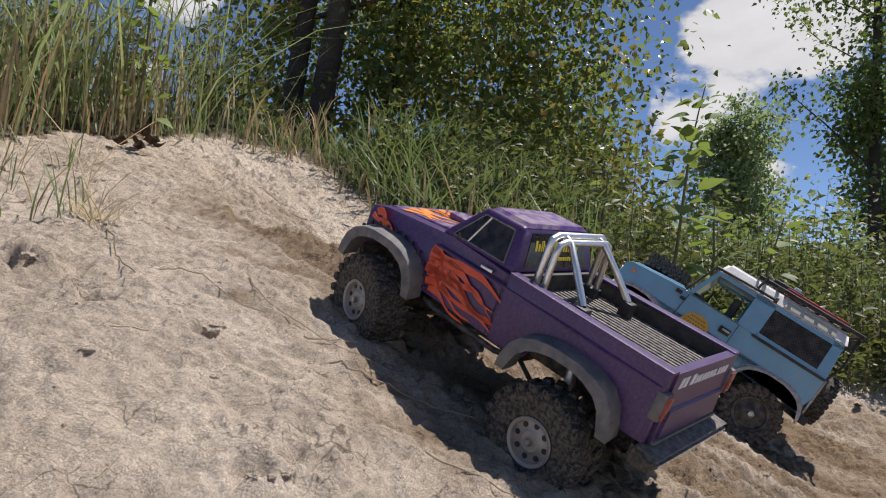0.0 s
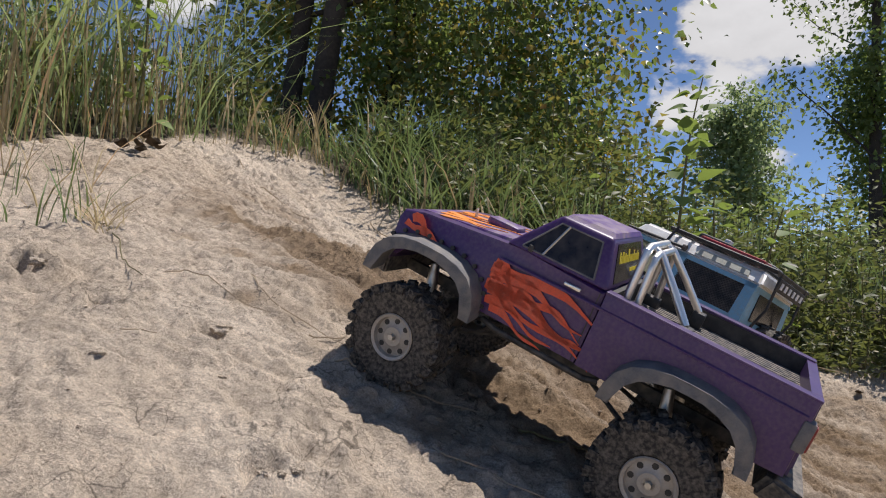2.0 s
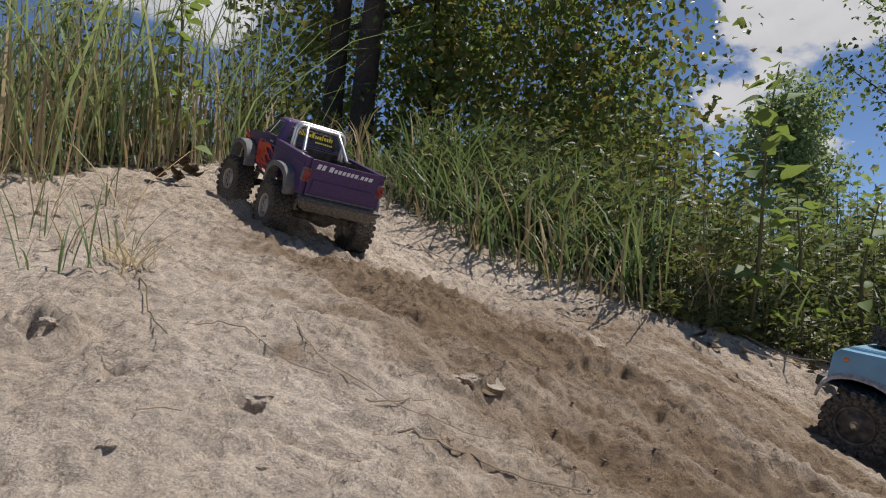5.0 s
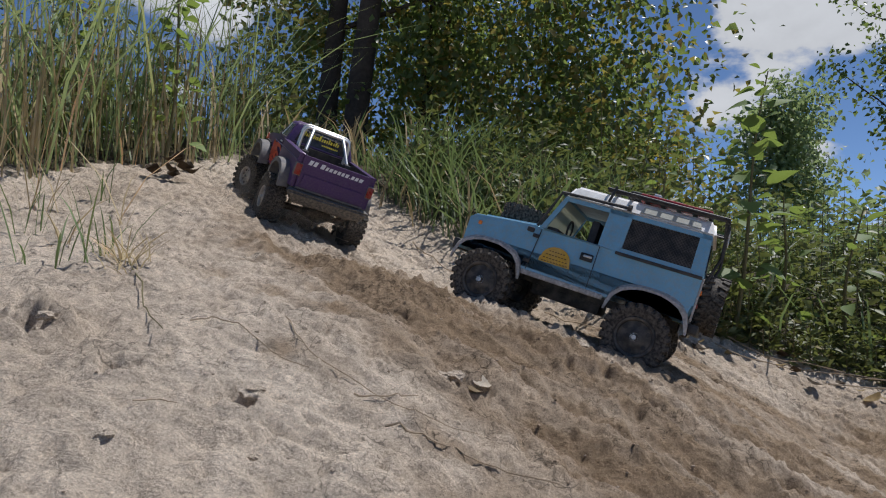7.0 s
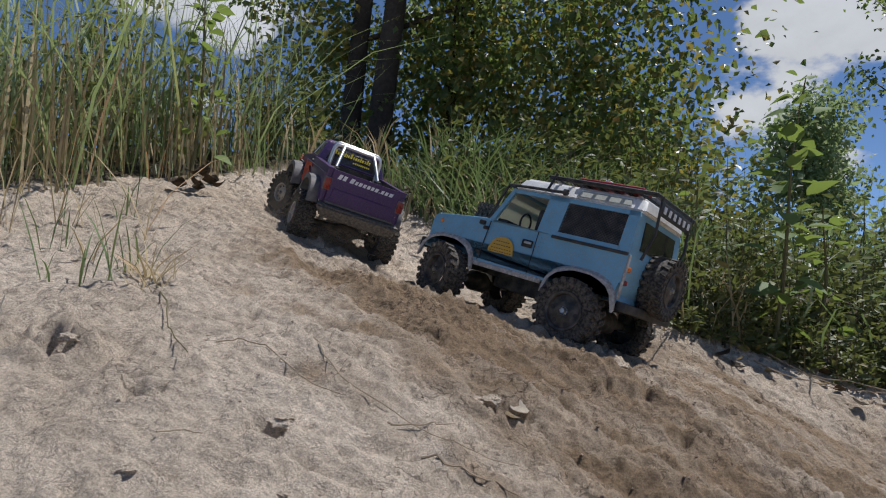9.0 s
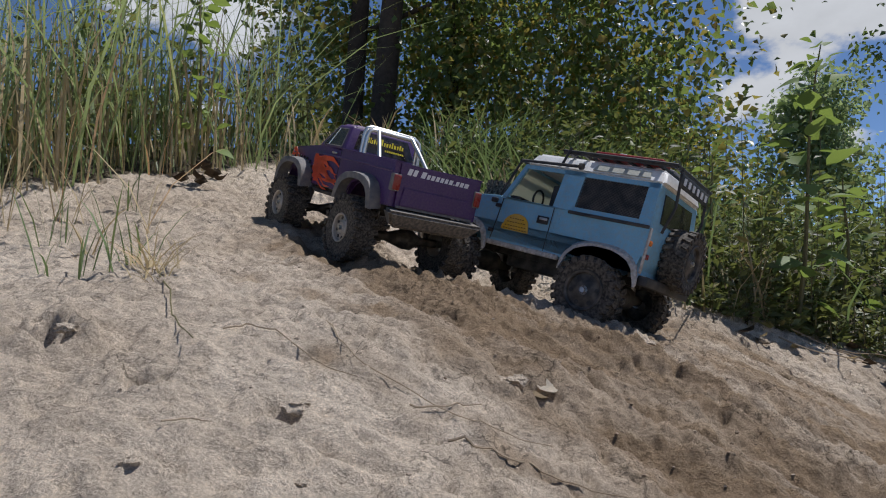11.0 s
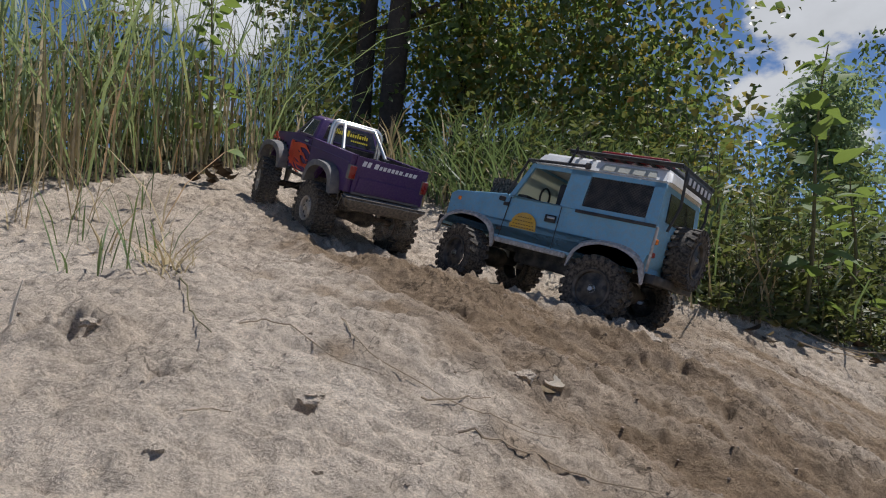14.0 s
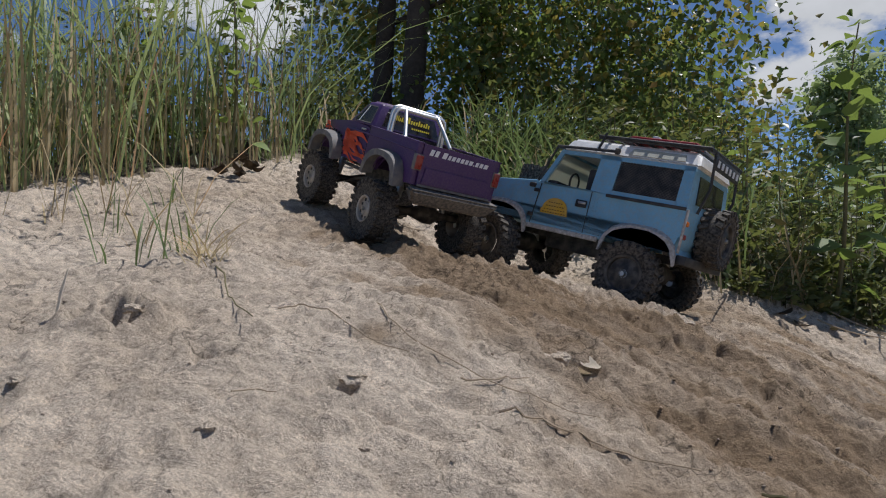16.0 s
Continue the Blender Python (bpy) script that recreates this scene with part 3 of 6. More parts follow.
def build_pickup():
    truck = empty("pickup_truck", "purple flame-painted model pickup truck with chrome roll bar", "model truck")
    z0, zr = 0.106, 0.190
    YF, YR = 0.157, -0.162
    # front body with bonnet
    low = arch(YF, 0.086, 0.066, z0)
    outline = [(-0.045, z0)] + low + [(0.222, z0 + 0.010), (0.227, 0.128), (0.228, 0.164), (0.224, 0.175), (0.195, 0.182), (0.083, 0.193), (0.06, 0.1945), (-0.045, 0.193)]
    bm = prism(bmesh.new(), outline, -0.100, 0.100, 0.004)
    for v in bm.verts:
        k = max(0, (v.co.z - 0.150) / 0.045)
        v.co.x *= 1 - 0.05 * k - 0.06 * max(0, (v.co.y - 0.15) / 0.09)
    body = part("front_body", bm, PURPLE, truck)
    bm = bmesh.new()
    hull(bm, [(-0.078, 0.083, 0.190), (0.078, 0.083, 0.190), (0.072, 0.216, 0.171), (-0.072, 0.216, 0.171)], [(-0.074, 0.085, 0.1965), (0.074, 0.085, 0.1965), (0.067, 0.211, 0.1800), (-0.067, 0.211, 0.1800)])
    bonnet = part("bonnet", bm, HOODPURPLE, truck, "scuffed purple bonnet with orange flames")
    for s in (-1, 1):
        for k, (x, y, ln) in enumerate(((0.045, 0.195, 0.09), (0.022, 0.20, 0.11), (0.06, 0.185, 0.06), (0.0, 0.198, 0.07))):
            bm = bmesh.new()
            zz = lambda yy: 0.1968 - (yy - 0.085) * 0.1310
            pts = [(s * x + 0.006 * math.sin(k * 2 + i * 1.1), y - ln * i / 7) for i in range(8)]
            left, right = [], []
            for i, (xa, ya) in enumerate(pts):
                w0 = 0.009 * (1 - i / 7) + 0.0005
                left.append((xa - w0, ya, zz(ya)))
                right.append((xa + w0, ya, zz(ya)))
            lo = [bm.verts.new(Vector(p) - Vector((0, 0, 0.0003))) for p in left + right[::-1]]
            hi = [bm.verts.new(Vector(p) + Vector((0, 0, 0.0006))) for p in left + right[::-1]]
            for i in range(7):
                bm.faces.new((hi[i], hi[i + 1], hi[14 - i], hi[15 - i]))
            for i in range(16):
                bm.faces.new((lo[i], lo[(i + 1) % 16], hi[(i + 1) % 16], hi[i]))
            part("flame_lick", bm, FLAMEY, bonnet, "orange flame painted on the bonnet")
    bm = box(bmesh.new(), 0.0, 0.125, 0.195, 0.030, 0.045, 0.010, 0.003)
    part("bonnet_scoop", bm, HOODPURPLE, bonnet)
    part("bonnet_pin", tube(bmesh.new(), [(0.012, 0.175, 0.184), (0.012, 0.177, 0.197)], 0.002, 6), STEEL, bonnet)
    bm = box(bmesh.new(), 0, 0.226, 0.146, 0.150, 0.006, 0.030, 0.002)
    part("grille", bm, BLACK, truck)
    for s in (-1, 1):
        part("headlight", box(bmesh.new(), s * 0.066, 0.2285, 0.146, 0.026, 0.006, 0.022, 0.003), LETTER, truck, "clear square headlight")
    # bed sides, floor, walls, tailgate
    for s in (-1, 1):
        low = arch(YR, 0.086, 0.066, z0)
        outline = [(-0.268, z0 + 0.002)] + low + [(-0.046, z0), (-0.046, 0.193), (-0.266, zr)]
        bm = prism(bmesh.new(), outline, s * 0.090, s * 0.103, 0.003)
        part("bed_side", bm, PURPLE, truck)
        rail = prism(bmesh.new(), [(-0.267, zr - 0.001), (-0.046, 0.192), (-0.046, 0.1955), (-0.267, zr + 0.0020)], s * 0.086, s * 0.1035, 0.001)
        part("bed_rail", rail, PURPLE, truck)
        # body crease
        bm = bmesh.new()
        tube(bm, [(s * 0.1025, -0.262, 0.172), (s * 0.1035, -0.15, 0.1745), (s * 0.1015, 0.0, 0.1755), (s * 0.099, 0.08, 0.175)], 0.0022, 6)
        part("body_crease", bm, PURPLE, truck)
        bm = tube(bmesh.new(), [(s * 0.1003, -0.040, 0.108), (s * 0.1003, -0.040, 0.190)], 0.0007, 4)
        part("door_gap", bm, BLACK, truck)
        flame_strokes(truck, s * 0.1003)
        bm = box(bmesh.new(), s * 0.101, -0.010, 0.183, 0.004, 0.020, 0.0042, 0.0012)
        part("door_handle", bm, CHROME, truck, "small chrome door handle")
        part("tail_light", box(bmesh.new(), s * 0.0960, -0.2685, 0.1530, 0.0155, 0.012, 0.028, 0.002), TAIL, truck, "red tail light")
        part("tail_light_trim", box(bmesh.new(), s * 0.0960, -0.2665, 0.1530, 0.0180, 0.012, 0.032, 0.002), FLARE, truck)
    bm = bmesh.new()
    box(bm, 0, -0.154, 0.166, 0.178, 0.214, 0.006)
    liner = part("bed_floor", bm, BEDLINER, truck, "dusty ribbed black bed liner", smooth=False)
    for i in range(17):
        part("rib", box(bmesh.new(), -0.080 + i * 0.010, -0.154, 0.1697, 0.005, 0.212, 0.0022), BEDLINER, liner, smooth=False)
    part("bed_front_wall", box(bmesh.new(), 0, -0.049, 0.176, 0.178, 0.006, 0.034), BLACK, truck)
    for s in (-1, 1):
        part("bed_lining", box(bmesh.new(), s * 0.0868, -0.154, 0.179, 0.003, 0.21, 0.022), BLACK, truck)
    bm = hull(bmesh.new(), [(-0.090, -0.272, 0.108), (0.090, -0.272, 0.108), (0.090, -0.258, 0.108), (-0.090, -0.258, 0.108)], [(-0.090, -0.268, zr), (0.090, -0.268, zr), (0.090, -0.257, zr), (-0.090, -0.257, zr)])
    gate = part("tailgate", bm, PURPLE, truck, "plain purple tailgate with white lettering")
    bm = hull(bmesh.new(), [(-0.082, -0.2745, 0.113), (0.082, -0.2745, 0.113), (0.082, -0.268, 0.113), (-0.082, -0.268, 0.113)], [(-0.078, -0.2730, 0.1455), (0.078, -0.2730, 0.1455), (0.078, -0.268, 0.1480), (-0.078, -0.268, 0.1480)])
    bmesh.ops.bevel(bm, geom=list(bm.edges), offset=0.0012, segments=2, affect="EDGES")
    part("tailgate_panel", bm, PURPLE, gate)
    bm = bmesh.new()
    x = -0.076
    for k, (w, h) in enumerate(((0.0100, 1.15), (0.0095, 1.15), (0.004, 0), (0.0115, 1.15), (0.0075, 0.85), (0.0090, 0.85), (0.0085, 0.85), (0.0085, 0.85), (0.0080, 0.85), (0.0095, 0.85), (0.0024, 0.22), (0.0085, 0.85), (0.0090, 0.85), (0.0110, 0.85))):
        # one plain slanted bar for each character
        if h > 0.1:
            u, v, lo, hi = 0.0, 0.86, 0.0, 1.0
            hh = 0.0105 * h
            z = 0.1705
            pts = [(x + w * u + 0.3 * hh * lo, z + hh * lo), (x + w * v + 0.3 * hh * lo, z + hh * lo), (x + w * v + 0.3 * hh * hi, z + hh * hi), (x + w * u + 0.3 * hh * hi, z + hh * hi)]
            back = lambda zz: -0.2720 + (zz - 0.108) * 0.0488
            hull(bm, [(q[0], back(q[1]) + 0.0003, q[1]) for q in pts], [(q[0], back(q[1]) - 0.0007, q[1]) for q in pts])
        x += w + 0.0022
    part("lettering", bm, LETTER, gate, "white lettering bars")
    part("tailgate_trim", box(bmesh.new(), 0, -0.2735, 0.1095, 0.178, 0.004, 0.004), FLARE, gate)
    # cab
    A, B, C, D = 0.083, 0.038, -0.026, -0.046
    zb, zt = 0.1935, 0.247
    lower = [(-0.0965, A, zb), (0.0965, A, zb), (0.098, D, zb), (-0.098, D, zb)]
    upper = [(-0.077, B, zt), (0.077, B, zt), (0.078, C, zt), (-0.078, C, zt)]
    bm = hull(bmesh.new(), lower, upper)
    bmesh.ops.bevel(bm, geom=list(bm.edges), offset=0.005, segments=3, affect="EDGES", profile=0.6)
    cab = part("cab", bm, PURPLE, truck)
    bm = hull(bmesh.new(), [(-0.070, B - 0.002, zt - 0.001), (0.070, B - 0.002, zt - 0.001), (0.072, C, zt - 0.001), (-0.072, C, zt - 0.001)], [(-0.064, B - 0.006, zt + 0.004), (0.064, B - 0.006, zt + 0.004), (0.066, C + 0.004, zt + 0.004), (-0.066, C + 0.004, zt + 0.004)])
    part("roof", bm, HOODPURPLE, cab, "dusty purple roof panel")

    def on_cab(u, v, s):
        """A point on the cab's side: u from ahead to behind, v up."""
        lo = Vector(lower[0]).lerp(Vector(lower[3]), u)
        hi = Vector(upper[0]).lerp(Vector(upper[3]), u)
        p = lo.lerp(hi, v)
        return Vector((-p.x * s if s > 0 else p.x, p.y, p.z))

    for s in (-1, 1):
        out = Vector((s * 0.0008, 0, 0.0003))
        quad = [(0.13, 0.10), (0.86, 0.10), (0.83, 0.84), (0.16, 0.84)]
        bm = hull(bmesh.new(), [on_cab(u, v, s) - out * 3 for u, v in quad], [on_cab(u, v, s) + out for u, v in quad])
        win = part("side_window", bm, GLASSDARK, cab, "dark smoked side window")
        loop = [on_cab(u, v, s) + out for u, v in quad]
        for a, b in zip(loop, loop[1:] + loop[:1]):
            part("window_trim", tube(bmesh.new(), [a, b], 0.0011, 5), FLARE, win)
        part("quarter_light_bar", tube(bmesh.new(), [on_cab(0.34, 0.10, s) + out, on_cab(0.29, 0.84, s) + out], 0.0014, 5), CHROME, win)
        part("door_mirror_stub", box(bmesh.new(), s * 0.094, 0.052, 0.200, 0.006, 0.006, 0.008, 0.001), BLACK, cab)
    fl = lambda u, v: Vector(lower[0]).lerp(Vector(lower[1]), u).lerp(Vector(upper[0]).lerp(Vector(upper[1]), u), v)
    q = [(0.08, 0.1), (0.92, 0.1), (0.92, 0.9), (0.08, 0.9)]
    d = Vector((0, 0.0007, 0.0006))
    part("windscreen", hull(bmesh.new(), [fl(u, v) - d * 3 for u, v in q], [fl(u, v) + d for u, v in q]), GLASSDARK, cab, "dark windscreen")
    bl = lambda u, v: Vector(lower[3]).lerp(Vector(lower[2]), u).lerp(Vector(upper[3]).lerp(Vector(upper[2]), u), v)
    q = [(0.10, 0.12), (0.90, 0.12), (0.88, 0.88), (0.12, 0.88)]
    d = Vector((0, -0.0008, 0.0003))
    rear = part("rear_window", hull(bmesh.new(), [bl(u, v) - d * 3 for u, v in q], [bl(u, v) + d for u, v in q]), GLASSDARK, cab, "dark rear window with yellow lettering")
    bm = bmesh.new()
    yy = lambda zz: D + (C - D) * (zz - zb) / (zt - zb) - 0.0010
    x = -0.056
    for w, h in ((0.006, 0.012), (0.005, 0.008), (0.003, 0.012), (0.003, 0.012), (0.004, 0.008), (0.005, 0.010), (0.003, 0.008), (0.005, 0.008), (0.008, 0.014), (0.005, 0.008), (0.006, 0.008), (0.005, 0.008), (0.005, 0.012), (0.007, 0.008), (0.005, 0.008), (0.005, 0.011), (0.005, 0.008)):
        z = 0.220
        hull(bm, [(x, yy(z), z), (x + w * 0.75, yy(z), z), (x + w * 0.75 + 0.2 * h, yy(z + h), z + h), (x + 0.2 * h, yy(z + h), z + h)], [(x, yy(z) - 0.0005, z), (x + w * 0.75, yy(z) - 0.0005, z), (x + w * 0.75 + 0.2 * h, yy(z + h) - 0.0005, z + h), (x + 0.2 * h, yy(z + h) - 0.0005, z + h)])
        x += w + 0.0012
    for i in range(9):
        xa = 0.0 + i * 0.0055
        hull(bm, [(xa, yy(0.209), 0.209), (xa + 0.004, yy(0.209), 0.209), (xa + 0.004, yy(0.213), 0.213), (xa, yy(0.213), 0.213)], [(xa, yy(0.209) - 0.0005, 0.209), (xa + 0.004, yy(0.209) - 0.0005, 0.209), (xa + 0.004, yy(0.213) - 0.0005, 0.213), (xa, yy(0.213) - 0.0005, 0.213)])
    part("lettering", bm, YELLOW, rear, "yellow lettering bars")
    # roll bar
    bar = part("roll_bar", tube(bmesh.new(), [(-0.068, -0.062, 0.172), (-0.067, -0.061, 0.236), (-0.064, -0.060, 0.247), (-0.055, -0.060, 0.2515), (0.055, -0.060, 0.2515), (0.064, -0.060, 0.247), (0.067, -0.061, 0.236), (0.068, -0.062, 0.172)], 0.0048, 10), CHROME, truck, "bright chrome roll bar")
    part("second_hoop", tube(bmesh.new(), [(-0.068, -0.076, 0.172), (-0.066, -0.072, 0.232), (-0.062, -0.071, 0.243), (-0.053, -0.071, 0.247), (0.053, -0.071, 0.247), (0.062, -0.071, 0.243), (0.066, -0.072, 0.232), (0.068, -0.076, 0.172)], 0.0044, 10), CHROME, bar)
    for s in (-1, 1):
        part("rear_brace", tube(bmesh.new(), [(s * 0.041, -0.064, 0.2500), (s * 0.0425, -0.073, 0.2470), (s * 0.0505, -0.100, 0.2200), (s * 0.059, -0.128, 0.1900)], 0.0046, 10), CHROME, bar)
        for x, y, w, h in ((0.066, -0.069, 0.026, 0.014), (0.060, -0.130, 0.016, 0.022)):
            part("foot", box(bmesh.new(), s * x, y, 0.1685 + h / 2, 0.018, w, h, 0.002), BLACK, bar)
    # bumpers
    bm = hull(bmesh.new(), [(-0.090, -0.276, 0.070), (0.090, -0.276, 0.070), (0.084, -0.250, 0.072), (-0.084, -0.250, 0.072)], [(-0.113, -0.296, 0.1010), (0.113, -0.296, 0.1010), (0.108, -0.258, 0.1065), (-0.108, -0.258, 0.1065)])
    bmesh.ops.bevel(bm, geom=list(bm.edges), offset=0.006, segments=3, affect="EDGES")
    part("rear_bumper", bm, BUMPER, truck, "chunky scuffed dark grey rear bumper")
    bm = hull(bmesh.new(), [(-0.090, 0.222, 0.086), (0.090, 0.222, 0.086), (0.090, 0.240, 0.088), (-0.090, 0.240, 0.088)], [(-0.096, 0.220, 0.113), (0.096, 0.220, 0.113), (0.093, 0.244, 0.111), (-0.093, 0.244, 0.111)])
    bmesh.ops.bevel(bm, geom=list(bm.edges), offset=0.003, segments=2, affect="EDGES")
    part("front_bumper", bm, BUMPER, truck, "dark grey front bumper")
    for s in (-1, 1):
        for yc, nm in ((YF, "front_flare"), (YR, "rear_flare")):
            flare(truck, yc, 0.090, 0.0650, z0 + 0.004, s * 0.099, s * 0.125, nm, FLARE, 13, 0.014, "bolted grey plastic wheel arch flare")
    # chassis
    for s in (-1, 1):
        part("chassis_rail", box(bmesh.new(), s * 0.035, 0, 0.098, 0.008, 0.46, 0.014), CHASSIS, truck)
        for yc in (YF, YR):
            part("shock_absorber", tube(bmesh.new(), [(s * 0.062, yc, 0.045), (s * 0.055, yc + 0.01, 0.080), (s * 0.050, yc + 0.02, 0.118)], [0.005, 0.0085, 0.006], 10), STEEL, truck)
            part("suspension_link", tube(bmesh.new(), [(s * 0.06, yc, 0.036), (s * 0.022, yc * 0.25, 0.080)], 0.0032, 6), CHASSIS, truck)
        part("rock_slider", tube(bmesh.new(), [(s * 0.092, -0.075, 0.098), (s * 0.096, -0.06, 0.095), (s * 0.096, 0.055, 0.095), (s * 0.092, 0.075, 0.098)], 0.004, 8), CHASSIS, truck)
    part("skid_plate", box(bmesh.new(), 0, 0, 0.082, 0.070, 0.13, 0.022, 0.004), CHASSIS, truck)
    for yc, hz in ((YF, 0.047), (-0.1675, 0.041)):
        part("axle_housing", tube(bmesh.new(), [(-0.095, yc, hz), (-0.03, yc, hz), (0.01, yc, hz), (0.03, yc, hz), (0.05, yc, hz), (0.095, yc, hz)], [0.008, 0.009, 0.021, 0.021, 0.009, 0.008], 12), CHASSIS, truck)
    wheels = {}
    for s, sn in ((-1, "L"), (1, "R")):
        for yc, yn in ((YF, "F"), (YR, "R")):
            wh = wheel("wheel", 0.0650, 0.048, RIM, truck, s, 0.0275)
            wh.location = (s * 0.113, YF if yn == "F" else -0.1675, 0.047 if yn == "F" else 0.041)
            wheels[yn + sn] = wh
    return truck, wheels


def build_suv():
    truck = empty("off_road_wagon", "sky-blue model off-road wagon with white roof and roof rack", "model truck")
    z0, zbelt, zt = 0.090, 0.163, 0.226
    YF, YR, HZ = 0.130, -0.135, 0.0590
    W = 0.094
    fr, rr = arch(YF, 0.072, 0.059, z0, 9, 0.88), arch(YR, 0.072, 0.059, z0, 9, 0.88)
    outline = [(-0.196, 0.118), (-0.184, z0 + 0.001)] + rr + fr + [(0.178, z0 + 0.008), (0.182, 0.112), (0.182, 0.150), (0.174, 0.158), (0.064, 0.168), (0.060, zbelt), (-0.196, zbelt)]
    bm = prism(bmesh.new(), outline, -W, W, 0.003)
    for v in bm.verts:
        if v.co.y > 0.062 and v.co.z > 0.150:
            v.co.x *= 0.955
    part("lower_body", bm, BLUE, truck, "sky-blue lower body, dusty and scuffed")
    bm = hull(bmesh.new(), [(-0.07, 0.07, 0.1655), (0.07, 0.07, 0.1655), (0.066, 0.172, 0.157), (-0.066, 0.172, 0.157)], [(-0.067, 0.072, 0.1725), (0.067, 0.072, 0.1725), (0.062, 0.168, 0.1635), (-0.062, 0.168, 0.1635)])
    bmesh.ops.bevel(bm, geom=list(bm.edges), offset=0.002, segments=2, affect="EDGES")
    part("bonnet", bm, BLUE, truck)
    # upper body: pillars and rails leave the door window open
    top = W - 0.010

    def xs(z):
        return W - 0.010 * (z - zbelt) / (zt - zbelt)

    for s in (-1, 1):
        def panel(name, pts, mat, thick=0.005, label=""):
            lo = [(s * xs(z), y, z) for y, z in pts]
            hi = [(s * (xs(z) - thick), y, z) for y, z in pts]
            return part(name, hull(bmesh.new(), lo, hi), mat, truck, label, smooth=False)

        panel("front_pillar", [(0.062, zbelt), (0.053, zbelt), (0.030, zt), (0.038, zt)], BLUE)
        panel("middle_pillar", [(-0.036, zbelt), (-0.072, zbelt), (-0.072, zt), (-0.036, zt)], BLUE)
        panel("rear_pillar", [(-0.176, zbelt), (-0.195, zbelt), (-0.190, zt), (-0.174, zt)], BLUE)
        panel("top_rail", [(0.034, zt - 0.007), (-0.192, zt - 0.007), (-0.190, zt), (0.030, zt)], BLUE)
        panel("sill_rail", [(-0.070, zbelt), (-0.178, zbelt), (-0.178, zbelt + 0.007), (-0.070, zbelt + 0.007)], BLUE)
        # black sheet added behind the screen in place of the shaded inside
        inner = panel("dark_inside_sheet", [(-0.071, zbelt + 0.005), (-0.178, zbelt + 0.005), (-0.176, zt - 0.005), (-0.071, zt - 0.005)], BLACK, 0.0015)
        inner.location.x = -s * 0.006
        # expanded-metal screen
        bm = bmesh.new()
        zl, zh, yl, yh = zbelt + 0.006, zt - 0.006, -0.178, -0.071
        n = 20
        for k in range(-10, n + 10):
            for sg in (-1, 1):
                y0 = yl + (yh - yl) * k / n
                a, b = (y0, zl), (y0 + sg * (zh - zl), zh)
                t0, t1 = 0.0, 1.0
                dy = b[0] - a[0]
                ts = sorted(((yl - a[0]) / dy, (yh - a[0]) / dy))
                t0, t1 = max(0, ts[0]), min(1, ts[1])
                if t1 - t0 < 0.03:
                    continue
                p = [(a[0] + dy * t, a[1] + (b[1] - a[1]) * t) for t in (t0, t1)]
                tube(bm, [(s * (xs(z) - 0.0015), y, z) for y, z in p], 0.0006, 4, False)
        part("mesh_screen", bm, SCREEN, truck, "black expanded-metal window screen", smooth=False)
        # roof side windows and trims
        part("belt_trim", box(bmesh.new(), s * (W + 0.0008), -0.130, zbelt - 0.002, 0.003, 0.13, 0.005, 0.001), BLACK, truck)
        part("door_gap", tube(bmesh.new(), [(s * W, -0.040, z0 + 0.004), (s * W, -0.040, zbelt)], 0.0007, 4), BLACK, truck)
        part("door_gap", tube(bmesh.new(), [(s * W, 0.062, z0 + 0.004), (s * W, 0.056, zbelt)], 0.0009, 4), BLACK, truck)
        part("door_hinge", box(bmesh.new(), s * (W + 0.001), 0.062, 0.150, 0.004, 0.010, 0.006, 0.001), BLACK, truck)
        part("door_hinge", box(bmesh.new(), s * (W + 0.001), 0.064, 0.108, 0.004, 0.010, 0.006, 0.001), BLACK, truck)
        h = part("door_handle", box(bmesh.new(), s * (W + 0.001), -0.026, 0.1405, 0.003, 0.020, 0.012, 0.0012), BLACK, truck, "black handle recess")
        part("handle_lever", box(bmesh.new(), s * (W + 0.003), -0.028, 0.142, 0.003, 0.014, 0.004, 0.001), STEEL, h)
        # rivets along the panel
        bm = bmesh.new()
        for i in range(9):
            for y in (-0.047, -0.053):
                box(bm, s * (W + 0.0003), y, 0.097 + i * 0.0072, 0.0012, 0.0016, 0.0016)
        part("rivets", bm, BLUE, truck, smooth=False)
        part("sill", box(bmesh.new(), s * (W - 0.001), 0.0, z0 - 0.001, 0.006, 0.136, 0.008, 0.002), SCUFF, truck, "scuffed dull sill")
        # golden dome decal with printed lines
        bm = bmesh.new()
        pts = [(0.046, 0.114), (-0.006, 0.114)] + [(0.020 - 0.024 * math.cos(a), 0.122 + 0.020 * math.sin(a)) for a in [math.pi * k / 10 for k in range(11)]] + [(0.046, 0.122)]
        hull(bm, [(s * W, y, z) for y, z in pts], [(s * (W + 0.0009), y, z) for y, z in pts])
        dec = part("door_decal", bm, GOLD, truck, "golden dome-shaped decal on the door", smooth=False)
        bm = bmesh.new()
        for k, (zz, half) in enumerate(((0.1335, 0.014), (0.1275, 0.018), (0.1215, 0.021), (0.1165, 0.023))):
            n = 6 + k
            for i in range(n):
                y = 0.020 - half + (2 * half) * (i + 0.5) / n
                box(bm, s * (W + 0.0010), y, zz, 0.0006, half * 1.1 / n, 0.0016)
        part("print", bm, DECALDARK, dec, smooth=False)
        part("indicator", box(bmesh.new(), s * (W - 0.004), 0.161, 0.1445, 0.010, 0.007, 0.007, 0.002), AMBER, truck, "amber indicator")
        part("rear_lamp", box(bmesh.new(), s * (W - 0.010), -0.198, 0.140, 0.008, 0.005, 0.008, 0.002), AMBER, truck, "amber rear lamp")
